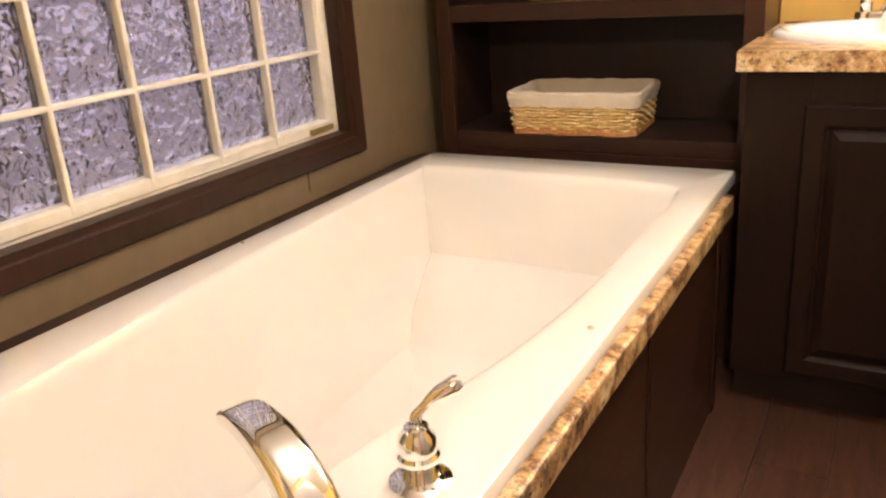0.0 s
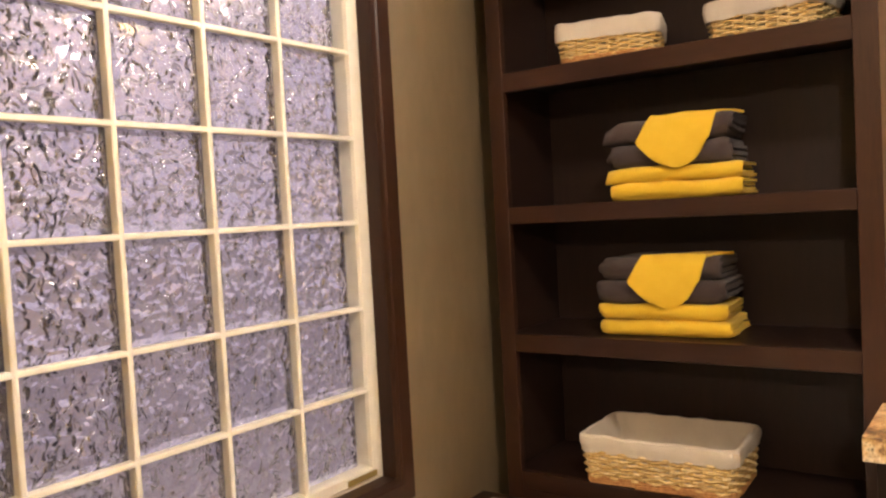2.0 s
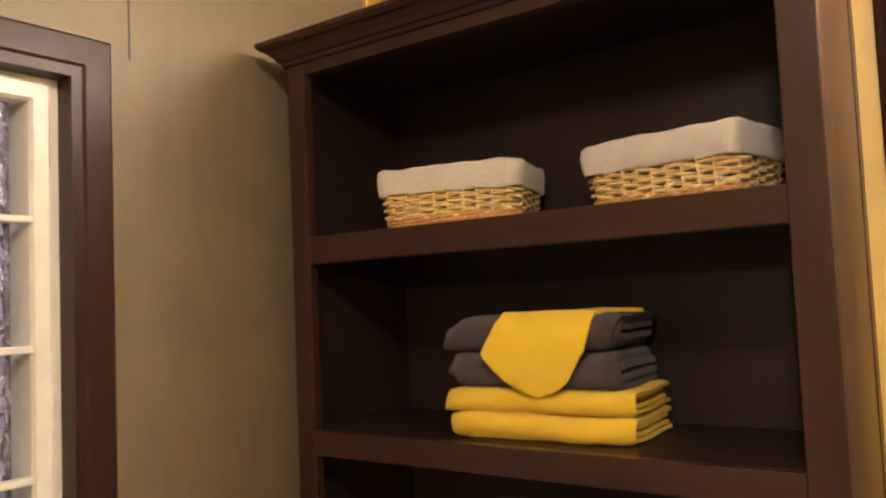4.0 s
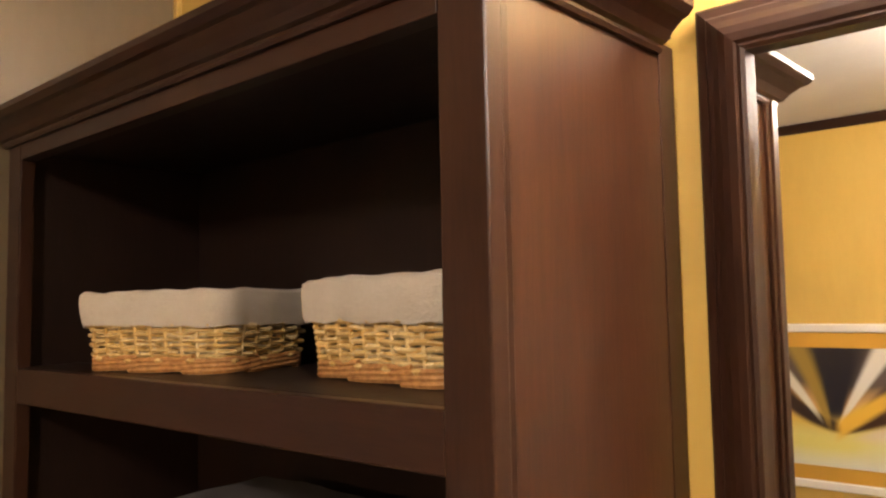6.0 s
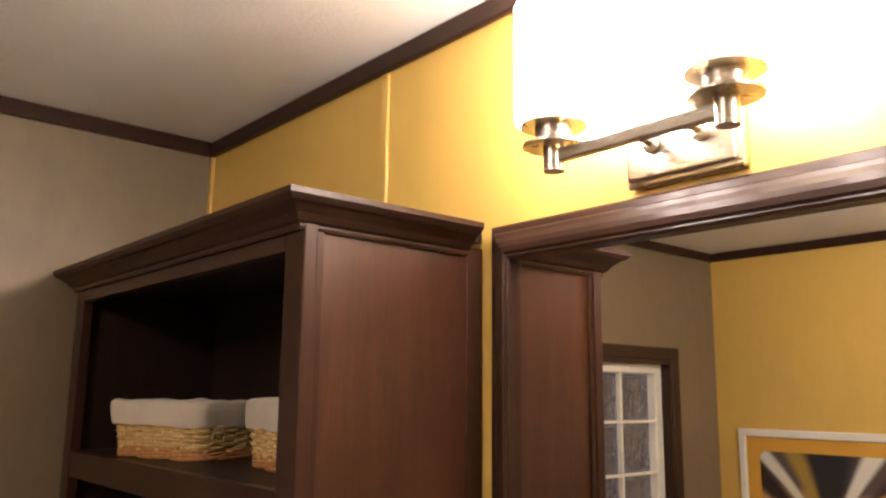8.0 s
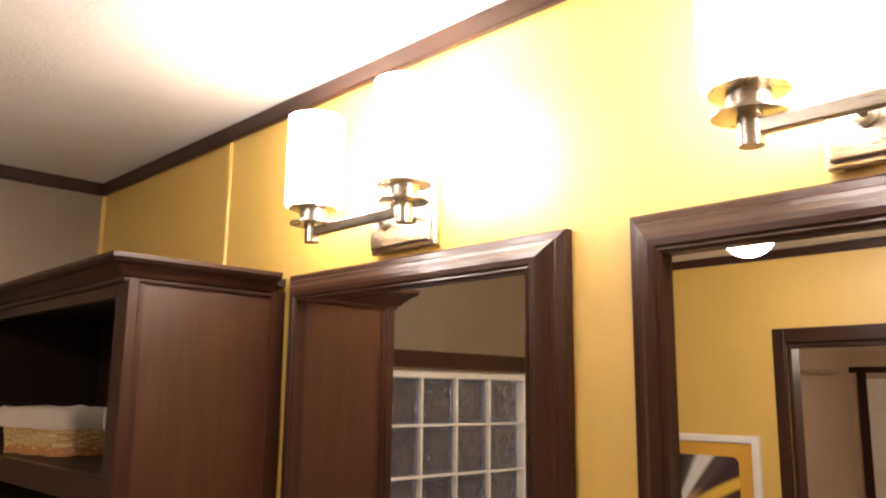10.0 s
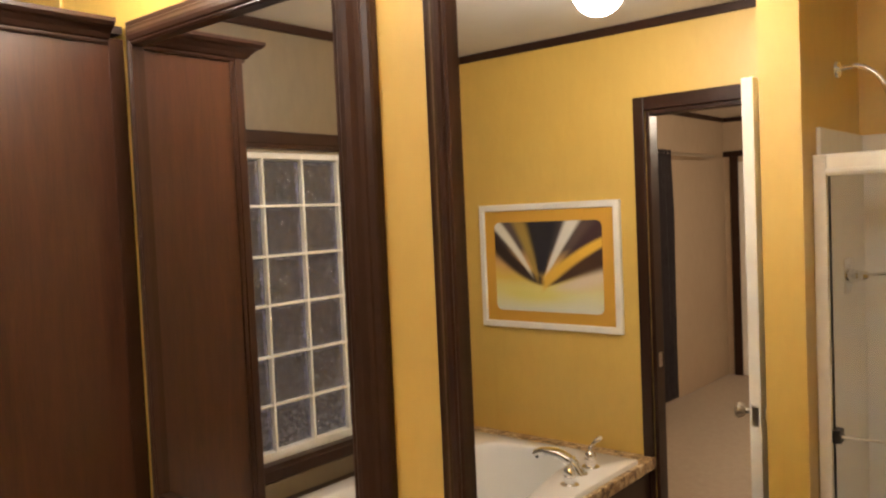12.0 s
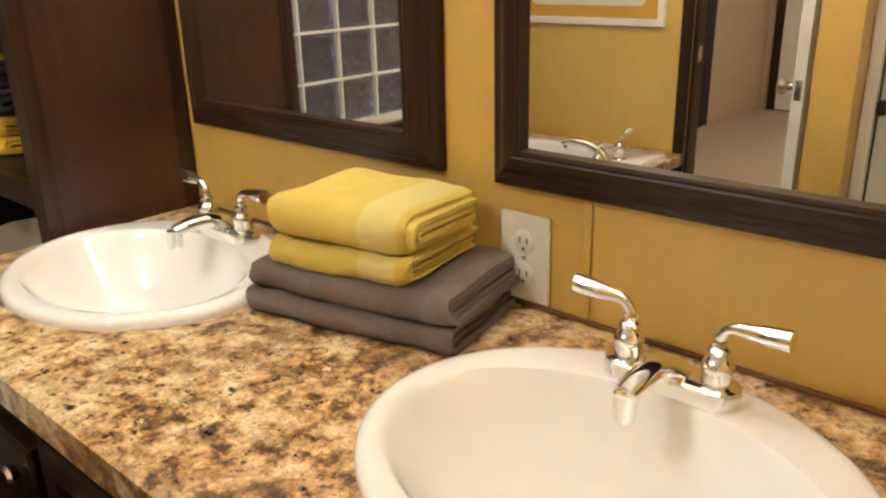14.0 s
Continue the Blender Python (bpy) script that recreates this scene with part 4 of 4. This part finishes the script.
def calc(op, a, b=0.0, c=0.0):
    n = w.t.nodes.new("ShaderNodeMath")
    n.operation = op
    for sock, v in zip(n.inputs, (a, b, c)):
        if hasattr(v, "is_linked"):
            w.link(v, sock)
        else:
            sock.default_value = v
    return n.outputs[0]


def stroke(under, colour, along, across, curve, width, span, soft=0.5, fade=0.15):
    """Lay a soft-edged tapered stroke over a colour: its middle is a quadratic in `along`, its half width goes from width[0] to width[1] over the span."""
    mid = calc("MULTIPLY_ADD", calc("MULTIPLY_ADD", along, curve[2], curve[1]), along, curve[0])
    t = calc("DIVIDE", calc("SUBTRACT", along, span[0]), span[1] - span[0])
    half = calc("MAXIMUM", calc("MULTIPLY_ADD", t, width[1] - width[0], width[0]), 0.004)
    off = calc("DIVIDE", calc("ABSOLUTE", calc("SUBTRACT", across, mid)), half)
    edge = w.node("ShaderNodeMapRange")
    edge.interpolation_type = "SMOOTHSTEP"
    edge.inputs[1].default_value, edge.inputs[2].default_value = 1.0 + soft, 1.0 - soft
    w.link(off, edge.inputs[0])
    m = edge.outputs[0]
    for lo in (True, False):
        r = w.node("ShaderNodeMapRange")
        r.interpolation_type = "SMOOTHSTEP"
        r.inputs[1].default_value, r.inputs[2].default_value = (-fade, fade) if lo else (1 + fade, 1 - fade)
        w.link(t, r.inputs[0])
        m = calc("MULTIPLY", m, r.outputs[0])
    return w.mix(m, under, colour)


# u runs to the east, v upwards, both from -1 to 1
ground = w.ramp(calc("MULTIPLY_ADD", calc("ADD", PV, calc("MULTIPLY", warp, 0.4)), 0.5, 0.40),
                [(0.0, (0.68, 0.68, 0.58)), (0.20, (0.72, 0.68, 0.34)), (0.38, (0.70, 0.50, 0.10)), (0.52, (0.62, 0.36, 0.14)), (0.70, (0.10, 0.07, 0.06))])
c = stroke(ground, (0.72, 0.60, 0.46), PU, PV, (-0.55, 0.25, 0.15), (0.05, 0.28), (0.1, 1.2), 0.9)
c = stroke(c, (0.74, 0.66, 0.20), PU, PV, (-0.62, 0.0, 0.1), (0.18, 0.16), (-0.9, 0.3), 0.9, 0.3)
c = stroke(c, (0.020, 0.017, 0.022), PV, PU, (-0.10, 0.02, -0.05), (0.05, 0.40), (-0.25, 1.1), 0.35)
c = stroke(c, (0.050, 0.024, 0.030), PU, PV, (-0.30, 0.95, -0.05), (0.05, 0.62), (0.10, 1.1), 0.4)
c = stroke(c, (0.034, 0.018, 0.014), PU, PV, (-0.36, -0.30, 0.62), (0.26, 0.07), (-1.1, 0.0), 0.5, 0.08)
c = stroke(c, (0.060, 0.026, 0.014), PU, PV, (-0.42, 0.62, -0.02), (0.03, 0.24), (0.02, 1.1), 0.6, 0.08)
c = stroke(c, (0.70, 0.67, 0.58), PV, PU, (-0.38, -0.50, -0.12), (0.03, 0.14), (-0.15, 1.15), 0.5)
c = stroke(c, (0.36, 0.24, 0.05), PV, PU, (-0.24, -0.22, -0.06), (0.03, 0.14), (-0.30, 1.15), 0.7)
c = stroke(c, (0.72, 0.69, 0.62), PV, PU, (0.06, 0.42, 0.02), (0.02, 0.15), (-0.20, 1.15), 0.45)
c = stroke(c, (0.74, 0.45, 0.06), PU, PV, (-0.30, 1.05, -0.22), (0.16, 0.10), (-0.08, 1.1), 0.5, 0.06)
w.color(c)
art_cx, art_cz = (AX0 + AX1) / 2, (AZ0 + AZ1) / 2
hw, hh, rr = (AX1 - AX0) / 2, (AZ1 - AZ0) / 2, 0.028
bm = bmesh.new()
outl = []
for q in range(4):
    for k in range(5):
        a = math.pi / 2 * (q + k / 4)
        outl.append(((hw - rr) * (1, -1, -1, 1)[q] + rr * math.cos(a), (hh - rr) * (1, 1, -1, -1)[q] + rr * math.sin(a)))
art = part("print", loft([[(x, 0, z) for x, z in outl], [(x, 0.002, z) for x, z in outl]]), w.m, pic)
art.location = (art_cx - 0.460, 0.0125, art_cz - 1.04)

# ---------------------------------------------------------------- doorway and open door
dfr = empty("door_frame", (1.29, SOUTH, 0), "dark brown door casing round the bedroom doorway", "door frame", kind="structure")
casp = [(0, 0.0), (0, 0.012), (0.006, 0.018), (0.030, 0.016), (0.050, 0.011), (0.056, 0.0)]
for x0, x1, nm in ((DX0 - 0.048, DX0, -1), (DX1, DX1 + 0.028, 1)):
    keep(part("jamb_casing", box((x0, SOUTH, 0), (x1, SOUTH + 0.016, DZ + 0.056), 0.004), ESP_V, dfr), dfr)
keep(part("head_casing", box((DX0, SOUTH, DZ), (DX1, SOUTH + 0.016, DZ + 0.056), 0.004), ESP_X, dfr), dfr)
keep(part("jamb", box((DX0, SOUTH - 0.072, 0), (DX0 + 0.018, SOUTH + 0.001, DZ), 0.002), ESP_V, dfr), dfr)
keep(part("jamb", box((DX1 - 0.018, SOUTH - 0.072, 0), (DX1, SOUTH + 0.001, DZ), 0.002), ESP_V, dfr), dfr)
keep(part("head_jamb", box((DX0 + 0.018, SOUTH - 0.072, DZ - 0.018), (DX1 - 0.018, SOUTH + 0.001, DZ), 0.002), ESP_X, dfr), dfr)
keep(part("strike_plate", box((DX0 + 0.018, SOUTH - 0.05, 0.91), (DX0 + 0.020, SOUTH - 0.02, 0.97), 0.0005), NICKEL, dfr), dfr)
keep(part("threshold", box((DX0 + 0.018, SOUTH - 0.072, -0.006), (DX1 - 0.018, SOUTH, 0.004), 0.002), ESP_X, dfr), dfr)


def swing_door(name, at, turn, width, label):
    top = empty(name, at, label, "door", kind="structure")
    top.rotation_euler = (0, 0, radians(turn))
    bm = box((0.002, -0.0175, 0.012), (width, 0.0175, 1.950), 0.002)
    leaf = part("leaf", bm, WHITE, top)
    for side in (-1, 1):
        for z0, z1 in ((0.18, 0.86), (1.02, 1.80)):
            bm = bmesh.new()
            for b in moulding([(0.10, z0), (width - 0.10, z0), (width - 0.10, z1), (0.10, z1)], [(0, 0), (0.004, 0.005), (0.014, 0.006), (0.02, 0.0)], lambda a, b_, p: (a, side * (0.0172 + p), b_)):
                join(bm, b)
            part("panel_moulding", bm, WHITE, top)
        kn = part("door_knob", lathe([(0, 0), (0.028, 0), (0.028, 0.005), (0.010, 0.009), (0.009, 0.030), (0.022, 0.040), (0.026, 0.052), (0.020, 0.062), (0, 0.065)] if side > 0 else
                                     [(0, 0), (0.028, 0), (0.028, -0.005), (0.010, -0.009), (0.009, -0.030), (0.022, -0.040), (0.026, -0.052), (0.020, -0.062), (0, -0.065)],
                                     (width - 0.06, side * 0.0175, 0.93), 20, "y"), NICKEL, top, "brushed nickel knob", True)
    part("latch_plate", box((width - 0.0005, -0.010, 0.90), (width + 0.0008, 0.010, 0.96)), NICKEL, top)


swing_door("door_1", (1.580, SOUTH + 0.03, 0.0), 90.0, 0.60, "white panelled bathroom door standing open")

# ---------------------------------------------------------------- shower
sh = empty("shower_stall", (2.3, -1.65, 0), "white shower stall with framed glass door", "shower")
K = lambda ob: keep(ob, sh)
SX0, SX1, SF = 1.747, 2.940, -1.745
K(part("back_surround", box((SX0, SOUTH + 0.001, 0.09), (SX1, SOUTH + 0.016, 1.79), 0.002), WHITE, sh))
K(part("side_surround", box((SX0, SOUTH + 0.016, 0.09), (SX0 + 0.012, SF, 1.79), 0.002), WHITE, sh))
K(part("side_surround", box((SX1 - 0.012, SOUTH + 0.016, 0.09), (SX1, SF, 1.79), 0.002), WHITE, sh))
K(part("shower_tray", box((SX0, SOUTH + 0.001, 0.0), (SX1, SF + 0.04, 0.09), 0.01), WHITE, sh))
K(part("shower_shelf", box((SX0 + 0.42, SOUTH + 0.016, 0.99), (SX0 + 0.75, SOUTH + 0.085, 1.03), 0.012), WHITE, sh))
K(part("jamb_rail", box((SX0, SF, 0.09), (SX0 + 0.036, SF + 0.045, 1.708), 0.004), WHITE, sh))
K(part("jamb_rail", box((SX1 - 0.036, SF, 0.09), (SX1, SF + 0.045, 1.708), 0.004), WHITE, sh))
K(part("header_rail", box((SX0 + 0.036, SF - 0.004, 1.645), (SX1 - 0.036, SF + 0.050, 1.708), 0.006), WHITE, sh))
K(part("header_lip", box((SX0 + 0.036, SF + 0.050, 1.652), (SX1 - 0.036, SF + 0.056, 1.666), 0.002), WHITE, sh))
gl = K(part("glass_door", box((SX0 + 0.037, SF + 0.018, 0.092), (SX1 - 0.037, SF + 0.023, 1.644)), SHOWER_GLASS, sh, "clear glass shower door"))
gl.visible_shadow = False
K(part("glass_edge", box((SX0 + 0.0365, SF + 0.016, 0.092), (SX0 + 0.041, SF + 0.026, 1.644)), BLACK, sh))
K(part("towel_rail", tube([(SX0 + 0.06, SF + 0.055, 0.895), (SX1 - 0.10, SF + 0.055, 0.895)], 0.004, 10), NICKEL, sh, "", True))
K(part("rail_clip", box((SX0 + 0.042, SF + 0.024, 0.875), (SX0 + 0.066, SF + 0.066, 0.915), 0.003), BLACK, sh))
val = new("valve")
val.parent, val.location = sh, (SX0 + 0.012 - 2.3, -2.02 + 1.65, 1.33)
part("plate", box((0.0, -0.045, -0.055), (0.006, 0.045, 0.055), 0.004), CHROME, val)
part("valve_body", lathe([(0, 0.006), (0.024, 0.006), (0.022, 0.03), (0.015, 0.034), (0.018, 0.05), (0.012, 0.062), (0, 0.064)], (0, 0, 0), 22, "x"), CHROME, val, "", True)
part("lever", tube([(0.045, 0, 0), (0.07, 0.0, 0.004), (0.115, 0.0, 0.008)], [0.007, 0.006, 0.008], 12), CHROME, val, "", True)
hd = new("shower_head")
hd.parent, hd.location = sh, (SX0 - 0.002 - 2.3, -2.00 + 1.65, 1.985)
part("flange", lathe([(0, 0), (0.028, 0.0), (0.026, 0.008), (0.010, 0.012), (0, 0.012)], (0, 0, 0), 20, "x"), CHROME, hd, "", True)
part("arm", tube(spline([(0.006, 0, 0), (0.06, 0, 0.004), (0.11, 0, -0.025), (0.14, 0, -0.07)], 5), 0.008, 12), CHROME, hd, "", True)
part("rose", tube([(0.137, 0, -0.062), (0.150, 0, -0.082), (0.165, 0, -0.105), (0.178, 0, -0.126), (0.181, 0, -0.131)], [0.011, 0.016, 0.026, 0.038, 0.038], 22), CHROME, hd, "", True)

# ---------------------------------------------------------------- bedroom beyond the doorway
BX0, BX1, BY = -0.275, 3.6, -6.45
wall("wall_bedroom_west", [((BX0 - 0.12, BY - 0.12, 0), (BX0, SOUTH - 0.07, H + 0.1))], BEIGE, "beige wallboard bedroom wall")
wall("wall_bedroom_south", [((BX0, BY - 0.12, 0), (BX1, BY, H + 0.1))], BEIGE, "beige wallboard bedroom end wall")
wall("wall_bedroom_east", [((BX1, BY - 0.12, 0), (BX1 + 0.12, SOUTH - 0.07, H + 0.1))], BEIGE, "beige wallboard bedroom wall")
wall("wall_bedroom_north", [((BX0, SOUTH - 0.085, 0), (DX0 - 0.001, SOUTH - 0.0705, H)), ((DX1 + 0.001, SOUTH - 0.085, 0), (BX1, SOUTH - 0.0705, H)),
                            ((DX0 - 0.001, SOUTH - 0.085, DZ), (DX1 + 0.001, SOUTH - 0.0705, H))], BEIGE, "beige wallboard on the bedroom side")
ob = part("floor_bedroom", box((BX0, BY, -0.12), (BX1, SOUTH - 0.0705, -0.002)), CARPET)
tagged(ob, "beige bedroom carpet", "carpet", kind="structure")
ob = part("ceiling_bedroom", box((BX0, BY, H), (BX1, SOUTH - 0.0705, H + 0.1)), CEIL)
tagged(ob, "white stippled bedroom ceiling", "ceiling", kind="structure")
tb = empty("trim_bedroom", label="dark brown strip round the bedroom ceiling", category="trim", kind="structure")
part("strip", box((BX0, BY + 0.014, H - 0.04), (BX0 + 0.014, SOUTH - 0.086, H), 0.003), ESP_Y, tb)
part("strip", box((BX0, BY, H - 0.04), (BX1, BY + 0.014, H), 0.003), ESP_X, tb)
part("picture_rail", box((BX0, BY, 1.98), (0.62, BY + 0.02, 2.03), 0.003), ESP_X, tb)
d2 = empty("door_2", (0.12, BY, 0), "white bedroom closet door in dark casing", "door", kind="structure")
part("leaf", box((-0.26, 0.002, 0.01), (0.40, 0.020, 1.93), 0.003), WHITE, d2)
part("casing", box((-0.335, 0.001, 0), (-0.262, 0.022, 1.98), 0.004), ESP_V, d2)
part("casing", box((0.402, 0.001, 0), (0.47, 0.022, 1.98), 0.004), ESP_V, d2)
ob = part("baseboard", box((BX0, -4.4, 0), (BX0 + 0.010, SOUTH - 0.086, 0.07), 0.003), BEIGE)
tagged(ob, "beige baseboard in the bedroom", "baseboard", kind="structure")
# curtain with pleats on a rod
cur = empty("curtain", (BX0 + 0.035, -4.80, 0), "dark plum-grey curtain hanging on a rod", "curtain")
nn, rings = 60, []
for z in (0.10, 0.5, 1.0, 1.5, 1.92, 1.975, 1.99):
    g = 1.0 if z < 1.9 else 0.75
    ring = []
    for side in (0, 1):
        for i in range(nn):
            k = i if not side else nn - 1 - i
            t = k / (nn - 1)
            yv = 0.42 * (t - 0.5) * (1.0 if z < 1.9 else 0.96)
            ring.append((0.085 + 0.028 * g * math.sin(t * 2 * math.pi * 7 + 0.3 * z) + (0.003 if side else 0), yv + 0.008 * math.sin(z * 3 + t * 9), z))
    rings.append(ring)
part("cloth", loft(rings), CURTAIN, cur, "", True)
part("rod", tube([(0.085, -1.1, 1.965), (0.085, 0.26, 1.965)], 0.011, 12), NICKEL, cur, "", True)
part("finial", lathe([(0, 0), (0.012, 0), (0.022, 0.014), (0.024, 0.026), (0.014, 0.040), (0, 0.044)], (0.085, 0.26, 1.965), 16, "y"), NICKEL, cur, "", True)
part("bracket", tube([(-0.035, 0.20, 1.965), (0.085, 0.20, 1.965)], 0.007, 8), NICKEL, cur, "", True)
o2 = part("outlet_bedroom", box((BX0, -4.40, 0.28), (BX0 + 0.006, -4.33, 0.40), 0.002), WHITE)
tagged(o2, "white wall outlet low on the bedroom wall", "outlet")
ceiling_globe(1.9, -4.3, 0.095, "round white globe ceiling light in the bedroom", glow("lit_bedroom_globe", (1.0, 0.85, 0.66, 1), 175.0))

# ---------------------------------------------------------------- floor planks
rng = random.Random(4)
cache = {}
PW, PL = 0.152, 0.92
ix = 0
x = 0.0
while x < EAST - 0.01:
    w_ = min(PW, EAST - x)
    y = SOUTH - 0.001 + (-0.31 * (ix % 3))
    while y < 0:
        a, b = max(y, SOUTH), min(y + PL, 0.0)
        if b - a > 0.02:
            key = (round(w_, 3), round(b - a, 3))
            if key not in cache:
                cache[key] = finish(box((0.0008, 0.0008, -0.006), (w_ - 0.0008, b - a - 0.0008, 0.0), 0.0009, segments=1), "plank", PLANK)
            p = new("plank", cache[key])
            p.parent = FLOOR
            p.location = (x, a, 0)
        y += PL
    x += PW
    ix += 1
